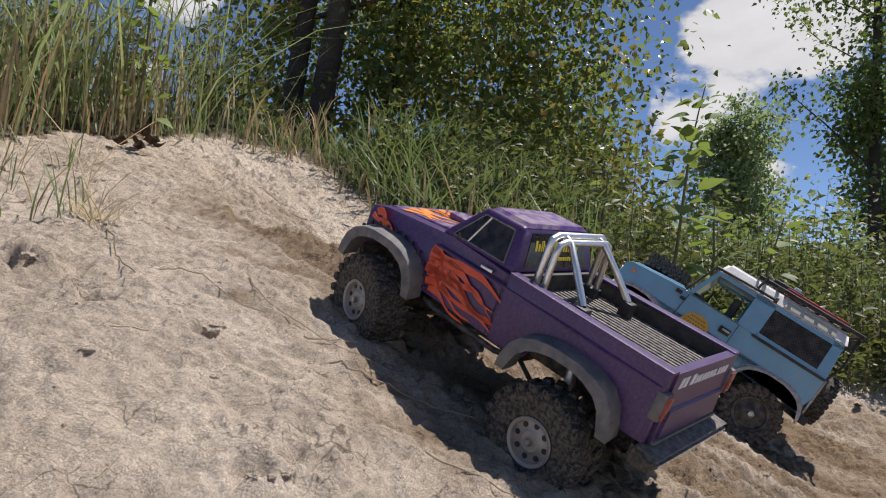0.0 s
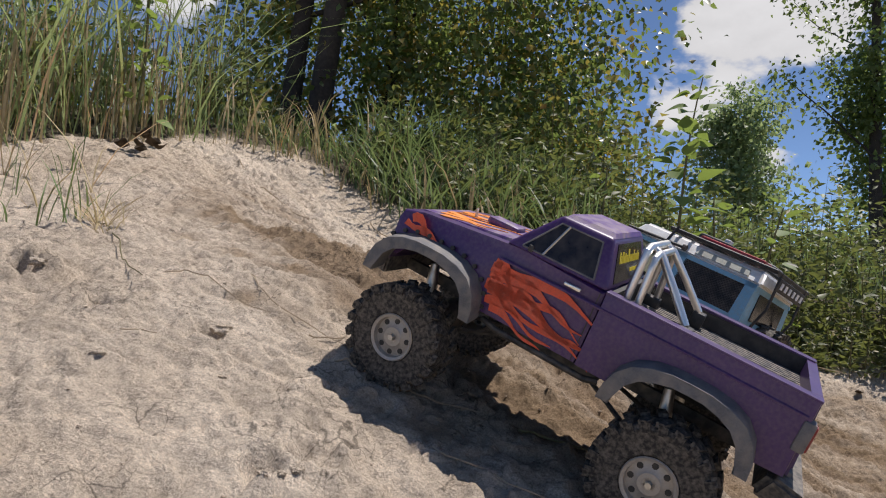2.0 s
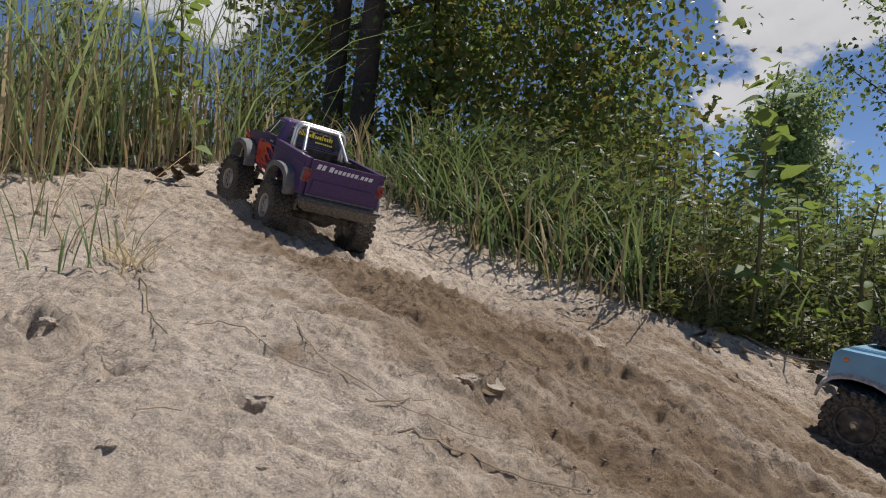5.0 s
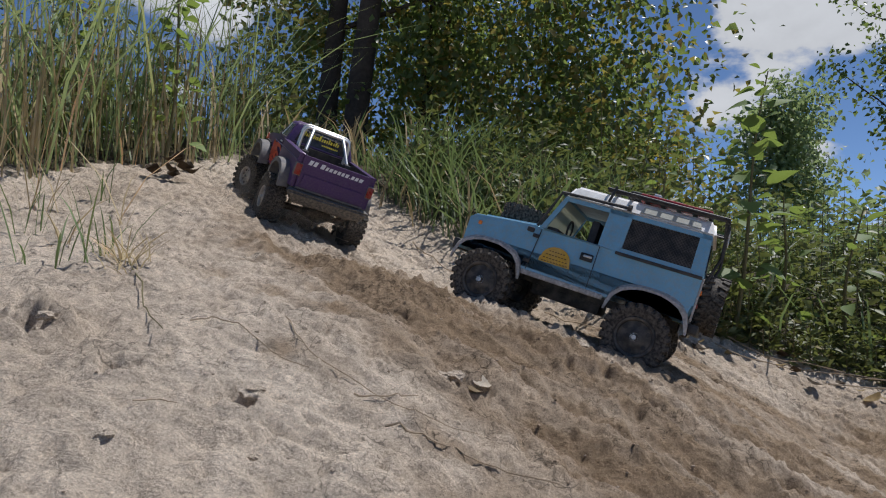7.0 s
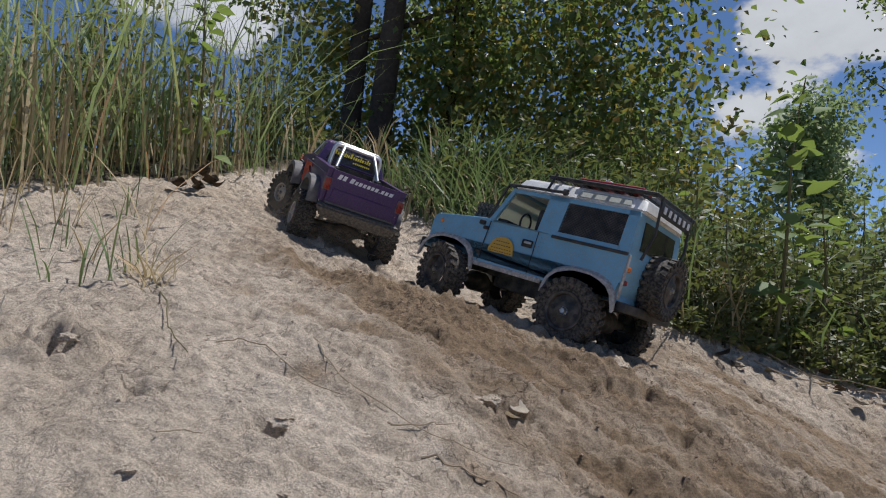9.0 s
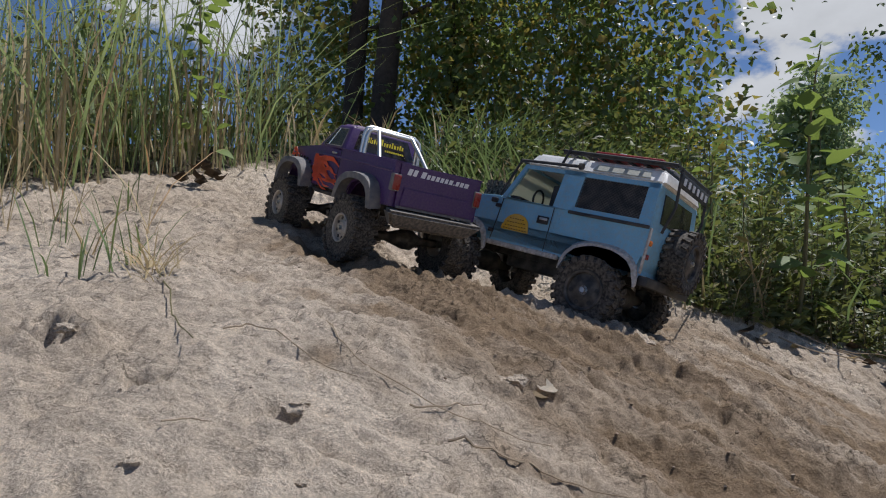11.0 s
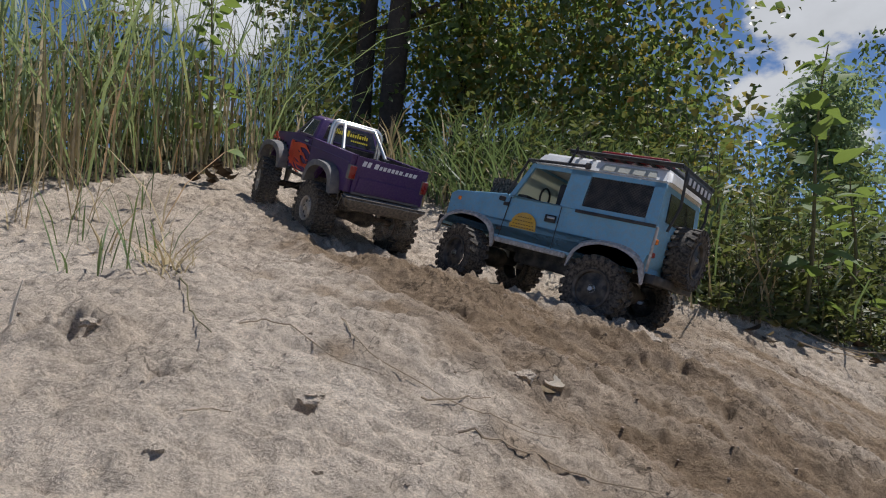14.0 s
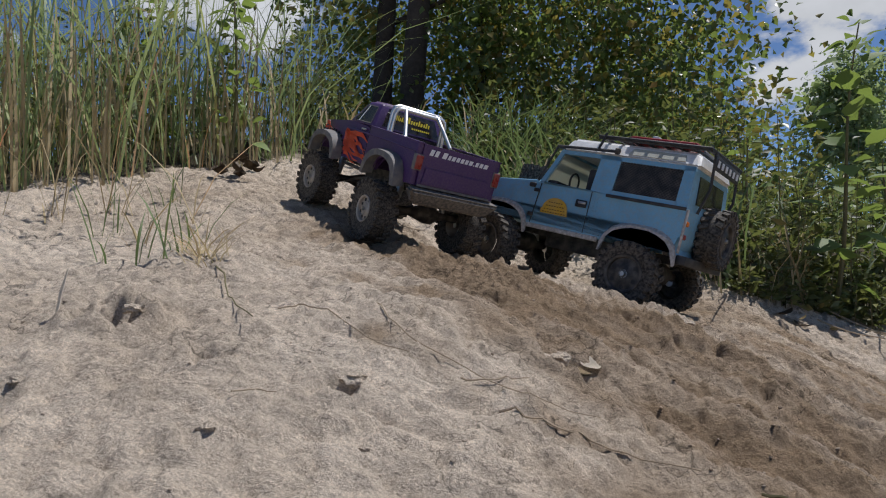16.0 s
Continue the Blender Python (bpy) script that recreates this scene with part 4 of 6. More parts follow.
        part("rear_lamp", box(bmesh.new(), s * (W - 0.010), -0.198, 0.120, 0.008, 0.005, 0.008, 0.002), TAIL, truck, "red rear lamp")
        part("rear_corner", box(bmesh.new(), s * (W - 0.003), -0.197, 0.128, 0.006, 0.003, 0.066, 0.001), SCUFF, truck)
        part("snorkel_cap", box(bmesh.new(), s * (W - 0.002), 0.074, 0.158, 0.006, 0.012, 0.008, 0.002), BLACK, truck)
        for yc, nm in ((YF, "front_arch"), (YR, "rear_arch")):
            flare(truck, yc, 0.072, 0.0585, z0, s * (W - 0.002), s * (W + 0.005), nm, SCUFF, 0, 0.0042, "scuffed wheel arch trim")
    # wind screen frame, rear door, roof
    for s in (-1, 1):
        part("screen_post", tube(bmesh.new(), [(s * 0.088, 0.058, zbelt), (s * 0.082, 0.034, zt)], 0.003, 6), BLUE, truck)
    part("screen_top", tube(bmesh.new(), [(-0.082, 0.034, zt - 0.003), (0.082, 0.034, zt - 0.003)], 0.003, 6), BLUE, truck)
    part("bulkhead", box(bmesh.new(), 0, 0.058, zbelt + 0.002, 0.176, 0.012, 0.010, 0.002), BLUE, truck)
    part("windscreen", hull(bmesh.new(), [(-0.082, 0.055, zbelt + 0.006), (0.082, 0.055, zbelt + 0.006), (0.078, 0.034, zt - 0.006), (-0.078, 0.034, zt - 0.006)], [(-0.082, 0.0535, zbelt + 0.006), (0.082, 0.0535, zbelt + 0.006), (0.078, 0.0325, zt - 0.006), (-0.078, 0.0325, zt - 0.006)]), DUSTGLASS, truck, "windscreen coated with pale dust", smooth=False)
    part("dashboard", box(bmesh.new(), 0, 0.042, 0.166, 0.17, 0.02, 0.012, 0.003), BLACK, truck)
    part("steering_wheel", tube(bmesh.new(), [(-0.04 + 0.016 * math.cos(a), 0.026, 0.178 + 0.016 * math.sin(a)) for a in [2 * math.pi * k / 14 for k in range(15)]], 0.0018, 6), BLACK, truck)
    for x in (-0.042, 0.042):
        part("seat", box(bmesh.new(), x, -0.018, 0.182, 0.05, 0.014, 0.042, 0.004), BLACK, truck)
    part("rear_door", hull(bmesh.new(), [(-0.089, -0.1955, zbelt), (0.089, -0.1955, zbelt), (0.089, -0.190, zbelt), (-0.089, -0.190, zbelt)], [(-0.082, -0.190, zt), (0.082, -0.190, zt), (0.082, -0.185, zt), (-0.082, -0.185, zt)]), BLUE, truck)
    part("rear_door_window", hull(bmesh.new(), [(-0.062, -0.1966, zbelt + 0.010), (0.062, -0.1966, zbelt + 0.010), (0.060, -0.1925, zt - 0.010), (-0.060, -0.1925, zt - 0.010)], [(-0.062, -0.193, zbelt + 0.010), (0.062, -0.193, zbelt + 0.010), (0.060, -0.190, zt - 0.010), (-0.060, -0.190, zt - 0.010)]), GLASSDARK, truck, "dark rear window")
    bm = hull(bmesh.new(), [(-0.086, 0.040, zt - 0.001), (0.086, 0.040, zt - 0.001), (0.086, -0.196, zt - 0.001), (-0.086, -0.196, zt - 0.001)], [(-0.070, 0.030, zt + 0.024), (0.070, 0.030, zt + 0.024), (0.070, -0.188, zt + 0.024), (-0.070, -0.188, zt + 0.024)])
    bmesh.ops.bevel(bm, geom=list(bm.edges), offset=0.005, segments=3, affect="EDGES")
    roof = part("roof", bm, WHITE, truck, "chalky white roof, scuffed")
    for s in (-1, 1):
        bm = hull(bmesh.new(), [(s * 0.0836, -0.080, zt + 0.006), (s * 0.0836, -0.172, zt + 0.006), (s * 0.0768, -0.168, zt + 0.017), (s * 0.0768, -0.084, zt + 0.017)], [(s * 0.079, -0.080, zt + 0.006), (s * 0.079, -0.172, zt + 0.006), (s * 0.073, -0.168, zt + 0.017), (s * 0.073, -0.084, zt + 0.017)])
        part("alpine_window", bm, PALE, roof, "milky roof side window")
        # drip rail tubes of the front cage
        part("front_cage_bar", tube(bmesh.new(), [(s * 0.092, 0.066, zbelt + 0.004), (s * 0.090, 0.044, zt + 0.004), (s * 0.090, -0.062, zt + 0.007)], 0.0026, 6), BLACK, truck)
        part("cage_knob", tube(bmesh.new(), [(s * 0.092, -0.062, zt + 0.007), (s * 0.092, -0.068, zt + 0.007)], 0.0052, 8), BLACK, truck)
        part("cage_post", tube(bmesh.new(), [(s * 0.090, -0.030, zt + 0.006), (s * 0.082, -0.034, zt + 0.036)], 0.0022, 6), BLACK, truck)
    part("front_cage_cross", tube(bmesh.new(), [(-0.090, 0.044, zt + 0.004), (0.090, 0.044, zt + 0.004)], 0.0026, 6), BLACK, truck)
    # roof rack
    rack = part("roof_rack", tube(bmesh.new(), [(-0.082, -0.022, zt + 0.0305), (0.082, -0.022, zt + 0.0305), (0.082, -0.205, zt + 0.0305), (-0.082, -0.205, zt + 0.0305), (-0.082, -0.022, zt + 0.0305)], 0.0022, 6), BLACK, truck, "black tube roof rack")
    for i in range(8):
        y = -0.035 - 0.024 * i
        part("rack_slat", box(bmesh.new(), 0, y, zt + 0.0275, 0.160, 0.006, 0.003), BLACK, rack)
    for s in (-1, 1):
        part("rack_lower_rail", tube(bmesh.new(), [(s * 0.080, -0.022, zt + 0.0275), (s * 0.080, -0.205, zt + 0.0275)], 0.0020, 6), BLACK, rack)
    part("red_case", box(bmesh.new(), -0.056, -0.125, zt + 0.0335, 0.034, 0.110, 0.010, 0.003), RED, truck, "long red plastic case on the roof rack")
    part("black_bag", box(bmesh.new(), -0.008, -0.075, zt + 0.038, 0.050, 0.060, 0.018, 0.006), BLACK, truck, "black bag on the roof rack")
    part("grey_bundle", box(bmesh.new(), 0.040, -0.120, zt + 0.0375, 0.05, 0.09, 0.018, 0.006), FLARE, truck)
    part("white_tag", box(bmesh.new(), -0.010, -0.088, zt + 0.0500, 0.012, 0.012, 0.007, 0.002), WHITE, truck)
    # rear ladder frame and spare wheels
    for x in (-0.060, 0.064):
        part("rear_rack_leg", tube(bmesh.new(), [(x, -0.205, zt + 0.032), (x, -0.210, 0.200), (x, -0.200, 0.160)], 0.0022, 6), BLACK, truck)
    part("rear_panel", box(bmesh.new(), 0.0, -0.2080, 0.240, 0.13, 0.003, 0.020, 0.001), BLACK, truck)
    for i in range(6):
        part("reflective_bar", box(bmesh.new(), -0.05 + i * 0.02, -0.2100, 0.240, 0.009, 0.001, 0.010), LETTER, truck)
    sp = wheel("spare_wheel", 0.0475, 0.034, DARKRIM, truck, -1, 0.027, holes=6)
    sp.rotation_euler = (0, 0, radians(90))
    sp.location = (0.012, -0.2145, 0.133)
    sp["label"] = "spare wheel on the rear door"
    bm = bmesh.new()
    sp2 = wheel("bonnet_spare_wheel", 0.0455, 0.026, DARKRIM, truck, 1, 0.026, holes=0)
    sp2.rotation_euler = (0, radians(-85), radians(0))
    sp2.location = (0.012, 0.120, 0.183)
    sp2["label"] = "spare tyre lying flat on the bonnet"
    part("rear_bumper", box(bmesh.new(), 0, -0.203, 0.086, 0.180, 0.016, 0.014, 0.002), BLACK, truck)
    part("front_bumper", box(bmesh.new(), 0, 0.190, 0.100, 0.188, 0.014, 0.018, 0.003), BLACK, truck, "black front bumper")
    part("grille", box(bmesh.new(), 0, 0.182, 0.132, 0.100, 0.006, 0.040, 0.002), BLACK, truck)
    for s in (-1, 1):
        part("headlight", tube(bmesh.new(), [(s * 0.066, 0.180, 0.132), (s * 0.066, 0.1855, 0.132)], 0.012, 14), LETTER, truck, "round clear headlight")
        part("chassis_rail", box(bmesh.new(), s * 0.032, 0, 0.084, 0.008, 0.36, 0.012), CHASSIS, truck)
        for yc in (YF, YR):
            part("shock_absorber", tube(bmesh.new(), [(s * 0.055, yc, 0.060), (s * 0.050, yc + 0.008, 0.105)], 0.007, 10), STEEL, truck)
    part("skid_plate", box(bmesh.new(), 0, 0, 0.070, 0.066, 0.12, 0.02, 0.004), CHASSIS, truck)
    for yc in (YF, YR):
        part("axle_housing", tube(bmesh.new(), [(-0.085, yc, HZ), (-0.02, yc, HZ), (0.0, yc, HZ), (0.03, yc, HZ), (0.05, yc, HZ), (0.085, yc, HZ)], [0.008, 0.009, 0.019, 0.019, 0.009, 0.008], 12), CHASSIS, truck)
    wheels = {}
    for s, sn in ((-1, "L"), (1, "R")):
        for yc, yn in ((YF, "F"), (YR, "R")):
            wh = wheel("wheel", 0.0500, 0.037, DARKRIM, truck, s, 0.0285, holes=6)
            wh.location = (s * 0.098, 0.1225 if yn == "F" else -0.1328, HZ)
            wheels[yn + sn] = wh
    return truck, wheels


pickup, pickup_wheels = build_pickup()
wagon, wagon_wheels = build_suv()
pickup.scale = (0.87,) * 3
wagon.scale = (1.16,) * 3


# ---- plants ----
def mesh_object(name, verts, faces, mat, parent=None, smooth=True):
    me = bpy.data.meshes.new(name)
    me.from_pydata(verts.tolist() if hasattr(verts, "tolist") else verts, [], faces.tolist() if hasattr(faces, "tolist") else faces)
    me.polygons.foreach_set("use_smooth", [smooth] * len(me.polygons))
    me.materials.append(mat)
    ob = new(name, me)
    if parent:
        ob.parent = parent
    return ob


def unit(v):
    return v / np.maximum(np.linalg.norm(v, axis=-1, keepdims=True), 1e-9)


def leaf_mesh(rng, at, along, length, width, up_bias=0.6):
    """Folded pointed leaves: at and along are (n, 3), length and width (n,)."""
    n = len(at)
    along = unit(along)
    nor = unit(rng.normal(size=(n, 3)) * 0.7 + np.array([0, 0, up_bias]))
    side = unit(np.cross(along, nor))
    nor = np.cross(side, along)
    L, W = length[:, None], width[:, None]
    base = at
    mid = at + along * L * 0.42
    droop = nor * L * 0.16
    v = np.stack([base, mid + side * W + nor * W * 0.35, mid - side * W + nor * W * 0.35, at + along * L - droop, mid * 1.0 - nor * W * 0.05], 1).reshape(-1, 3)
    i = np.arange(n)[:, None] * 5
    f = np.concatenate([i + np.array([[0, 4, 1]]), i + np.array([[4, 3, 1]]), i + np.array([[0, 2, 4]]), i + np.array([[4, 2, 3]])], 0)
    return v, f


def blade_mesh(rng, at, height_, width, lean, bend):
    """Grass blades, three bent segments each."""
    n = len(at)
    a = rng.uniform(0, 2 * np.pi, n)
    d = np.stack([np.cos(a), np.sin(a), 0 * a], 1)
    face = a + rng.uniform(0.9, 2.2, n)
    s = np.stack([np.cos(face), np.sin(face), 0 * a], 1)
    rows = []
    for t, w in ((0.0, 0.7), (0.4, 1.0), (0.75, 0.7)):
        c = at + np.array([0, 0, 1]) * (height_ * (t - 0.28 * bend * t * t))[:, None] + d * (height_ * (lean * t + bend * t ** 2.2))[:, None]
        rows += [c - s * (width * w)[:, None], c + s * (width * w)[:, None]]
    tip = at + np.array([0, 0, 1]) * (height_ * (1 - 0.36 * bend))[:, None] + d * (height_ * (lean + bend * 1.05))[:, None]
    v = np.stack(rows + [tip], 1).reshape(-1, 3)
    i = np.arange(n)[:, None] * 7
    quads = np.concatenate([i + np.array([[0, 1, 3, 2]]), i + np.array([[2, 3, 5, 4]])], 0).tolist()
    return v, quads + (i + np.array([[4, 5, 6]])).tolist()


def place_z(x, y):
    return height(x, y)


def scatter_edge(rng, n, x0, x1, d0, d1, power=1.0):
    """Points behind the edge of the bare sand, from d0 to d1 metres back."""
    x = rng.uniform(x0, x1, n)
    y = edge_y(x) + d0 + (d1 - d0) * rng.rand(n) ** power
    return x, y


def grass(name, seed, x, y, h0, h1, w, mat, label, bend=(0.05, 0.5), lean=0.12):
    rng = np.random.RandomState(seed)
    n = len(x)
    clump = 0.65 + 0.55 * (value_noise(x, y, seed + 1, 4.5) * 0.5 + 0.5)
    h = rng.uniform(h0, h1, n) * clump
    at = np.stack([x, y, place_z(x, y) - 0.01], 1)
    v, f = blade_mesh(rng, at, h, w * rng.uniform(0.6, 1.3, n), rng.uniform(0, lean, n), rng.uniform(bend[0], bend[1], n) ** 1.3)
    return tagged(mesh_object(name, v, f, mat), label, "grass", kind="stuff")


RG = np.random.RandomState(3)
# tall reed grass on the shoulder of the bank
x, y = scatter_edge(RG, 1650, -2.6, -0.84, 0.0, 1.0, 1.2)
grass("reed_grass", 31, x, y, 0.26, 0.92, 0.0027, REED, "tall green reed grass on the bank", (0.05, 0.9), 0.3)
x, y = scatter_edge(RG, 1200, -2.4, -0.86, -0.04, 0.8, 1.5)
grass("dry_reed_grass", 32, x, y, 0.10, 0.50, 0.0028, STRAW, "dry straw-coloured reed stalks among the green", (0.02, 0.35))
# grass along the crest
x, y = scatter_edge(RG, 650, -0.85, -0.28, 0.0, 1.0, 0.9)
grass("low_crest_grass", 37, x, y, 0.05, 0.20, 0.0026, GRASS, "short green grass on the crest", (0.15, 1.0), 0.3)
x, y = scatter_edge(RG, 1900, -0.32, 0.45, 0.0, 1.0, 0.9)
grass("crest_grass", 33, x, y, 0.08, 0.40, 0.0034, GRASS, "long bent green grass along the crest", (0.15, 1.1), 0.3)
x, y = scatter_edge(RG, 350, -0.8, 0.6, -0.05, 0.5, 1.0)
grass("dry_crest_grass", 34, x, y, 0.08, 0.30, 0.0032, STRAW, "dry grass at the edge of the sand", (0.1, 0.8))
# grass among the weeds
x, y = scatter_edge(RG, 1500, 0.35, 3.4, 0.03, 2.4, 1.0)
grass("side_grass", 35, x, y, 0.08, 0.36, 0.0032, GRASS, "green grass beside the track", (0.15, 1.0), 0.3)
x, y = RG.uniform(-4.5, 4.5, 5200), RG.uniform(2.7, 6.0, 5200)
grass("back_grass", 36, x, y, 0.10, 0.36, 0.0055, GRASS, "tall grass under the trees", (0.1, 0.7))

# sparse sprigs on the bare shoulder
SPRIGS = ((-0.66, 0.965), (-0.69, 1.075), (-0.592, 0.965), (-0.722, 1.276), (-0.60, 1.06), (-0.852, 1.265), (-0.78, 1.13), (-0.92, 1.20), (-0.80, 1.38), (-0.99, 1.12))
for k, (px, py) in enumerate(SPRIGS):
    r = np.random.RandomState(50 + k)
    n = r.randint(4, 11)
    x, y = px + r.normal(0, 0.016, n), py + r.normal(0, 0.016, n)
    h = r.uniform(0.03, 0.22, n) * (1.15 if px < -0.7 else 0.6)
    at = np.stack([x, y, place_z(x, y) - 0.004], 1)
    v, f = blade_mesh(r, at, h, 0.0014 * r.uniform(0.6, 1.3, n), r.uniform(0, 0.35, n), r.uniform(0.05, 0.6, n))
    tagged(mesh_object("grass_sprig", v, f, STRAW if k % 2 else GRASS), "thin grass sprig growing from the sand", "grass", "sprigs on the sand")

# a withered tuft hanging over the bare slope
r = np.random.RandomState(77)
t = r.rand(70)
x, y = -0.575 + 0.10 * t + r.normal(0, 0.012, 70), 1.05 - 0.14 * t + r.normal(0, 0.012, 70)
v, f = blade_mesh(r, np.stack([x, y, place_z(x, y) - 0.004], 1), r.uniform(0.02, 0.075, 70), 0.0011 * r.uniform(0.6, 1.3, 70), r.uniform(0.2, 0.8, 70), r.uniform(0.4, 1.0, 70))
tagged(mesh_object("withered_tuft", v, f, STRAW), "withered straw-coloured grass tuft hanging down the slope", "grass", "sprigs on the sand")


def weeds(name, seed, x, y, h0, h1, leaf, per, mat, label):
    """Upright leafy stems as one spread of undergrowth."""
    r = np.random.RandomState(seed)
    n = len(x)
    h = r.uniform(h0, h1, n) * (0.6 + 0.6 * (value_noise(x, y, seed, 3.0) * 0.5 + 0.5))
    z = place_z(x, y)
    lean = r.normal(0, 0.14, (n, 2))
    at, al, ln = [], [], []
    for i in range(n):
        t = np.sort(r.uniform(0.08, 1.0, per))
        a = r.uniform(0, 6.28) + np.arange(per) * 2.4
        p = np.stack([x[i] + lean[i, 0] * h[i] * t, y[i] + lean[i, 1] * h[i] * t, z[i] + h[i] * t], 1)
        d = np.stack([np.cos(a), np.sin(a), r.uniform(-0.15, 0.9, per)], 1)
        p = p + d * (0.25 * leaf * r.rand(per))[:, None]
        at.append(p)
        al.append(d)
        ln.append(leaf * (1.15 - 0.55 * t) * r.uniform(0.6, 1.3, per))
    at, al, ln = np.concatenate(at), np.concatenate(al), np.concatenate(ln)
    v, f = leaf_mesh(r, at, al, ln, ln * 0.20)
    ob = tagged(mesh_object(name, v, f, mat), label, "weeds", kind="stuff")
    bl = np.stack([x, y, z], 1)
    v, f = blade_mesh(r, bl, h, np.full(n, 0.0016), np.abs(lean[:, 0]), np.zeros(n))
    st = mesh_object("weed_stems", v, f, STEM, ob)
    return ob


x, y = scatter_edge(RG, 1050, 0.30, 3.8, 0.04, 2.6, 1.1)
weeds("weed_thicket", 41, x, y, 0.14, 0.54, 0.046, 21, WEED, "dense green weeds beside the track")
x, y = scatter_edge(RG, 900, 0.34, 2.4, -0.03, 0.40, 1.3)
weeds("low_weeds", 46, x, y, 0.03, 0.15, 0.034, 12, WEED, "low leafy weeds along the edge of the sand")
x, y = scatter_edge(RG, 150, -0.3, 0.4, 0.2, 1.0, 1.0)
weeds("crest_weeds", 42, x, y, 0.15, 0.42, 0.05, 18, WEED, "leafy weeds behind the crest")
x, y = scatter_edge(RG, 170, -2.4, -0.72, 0.25, 1.2, 1.0)
weeds("reed_weeds", 43, x, y, 0.20, 0.62, 0.06, 20, WEED, "leafy weeds among the reeds")
x, y = RG.uniform(-4.0, 5.0, 700), RG.uniform(2.9, 6.0, 700)
weeds("back_weeds", 44, x, y, 0.22, 0.60, 0.080, 22, TREELEAF, "rank undergrowth under the trees")


# ---- young poplar by the track ----
def build_sapling(px, py, tall, seed, leaf, count, lean):
    r = random.Random(seed)
    z = ground_z(px, py)
    thing = empty("poplar_sapling", "young poplar sapling with broad light green leaves", "sapling", "saplings")
    thing.location = (px, py, z - 0.01)
    pts = [Vector((lean[0] * t * tall + 0.012 * math.sin(5 * t + seed), lean[1] * t * tall, tall * t)) for t in [i / 9 for i in range(10)]]
    stem = part("stem", tube(bmesh.new(), pts, [0.0065 * (1 - 0.75 * i / 9) for i in range(10)], 7), STEM, thing)
    shapes = []
    for k in range(4):
        bm = bmesh.new()
        outline = []
        for i in range(9):
            t = i / 8
            w = 0.36 * math.sin(math.pi * t ** 0.75) * (1 - 0.25 * t)
            outline.append((t, w))
        for s in (-1, 1):
            prev = None
            for t, w in outline:
                zz = -0.22 * t * t + 0.05 * k * t
                m = bm.verts.new((0, t, zz))
                e = bm.verts.new((s * w, t, zz + 0.24 * w))
                if prev:
                    bm.faces.new((prev[0], m, e, prev[1]) if s > 0 else (m, prev[0], prev[1], e))
                prev = (m, e)
        bmesh.ops.remove_doubles(bm, verts=bm.verts, dist=0.0001)
        me = bpy.data.meshes.new("leaf_blade")
        bm.to_mesh(me)
        bm.free()
        me.polygons.foreach_set("use_smooth", [True] * len(me.polygons))
        me.materials.append(SAPLEAF)
        shapes.append(me)
    for i in range(count):
        t = 0.10 + 0.90 * (i / (count - 1)) ** 0.8
        k = t * 9
        j = min(int(k), 8)
        p = pts[j].lerp(pts[j + 1], k - j)
        a = i * 2.39996 + r.uniform(-0.4, 0.4)
        reach = (0.02 + 0.055 * (1 - t) * r.random())
        q = p + Vector((math.cos(a) * reach, math.sin(a) * reach, 0.012))
        size = leaf * r.uniform(0.65, 1.15) * (1.0 if t < 0.93 else 0.6)
        ob = new("leaf", shapes[i % 4])
        ob.parent = stem
        ob.matrix_local = Matrix.Translation(q) @ Matrix.Rotation(a - math.pi / 2, 4, "Z") @ Matrix.Rotation(r.uniform(-0.5, 0.65), 4, "X") @ Matrix.Rotation(r.uniform(-0.6, 0.6), 4, "Y") @ Matrix.Diagonal((size, size, size, 1))
    return thing


build_sapling(0.62, 1.84, 0.73, 7, 0.080, 44, (0.15, 0.04))
build_sapling(0.80, 1.98, 0.38, 12, 0.06, 14, (0.10, 0.05))
build_sapling(0.50, 1.95, 0.36, 15, 0.055, 12, (-0.08, 0.05))
build_sapling(0.95, 1.93, 0.40, 21, 0.06, 13, (0.12, 0.0))
build_sapling(-0.93, 1.86, 0.62, 25, 0.055, 40, (0.02, 0.05))
build_sapling(-1.22, 1.9, 0.66, 27, 0.05, 40, (-0.03, 0.02))


# ---- trees ----
def limb_path(r, start, way, length, sag, n=7):
    pts, p, d = [Vector(start)], Vector(start), Vector(way).normalized()
    for i in range(n):
        d = (d + Vector((r.uniform(-0.22, 0.22), r.uniform(-0.22, 0.22), r.uniform(-0.15, 0.2) - sag))).normalized()
        p = p + d * length / n
        pts.append(p.copy())
    return pts


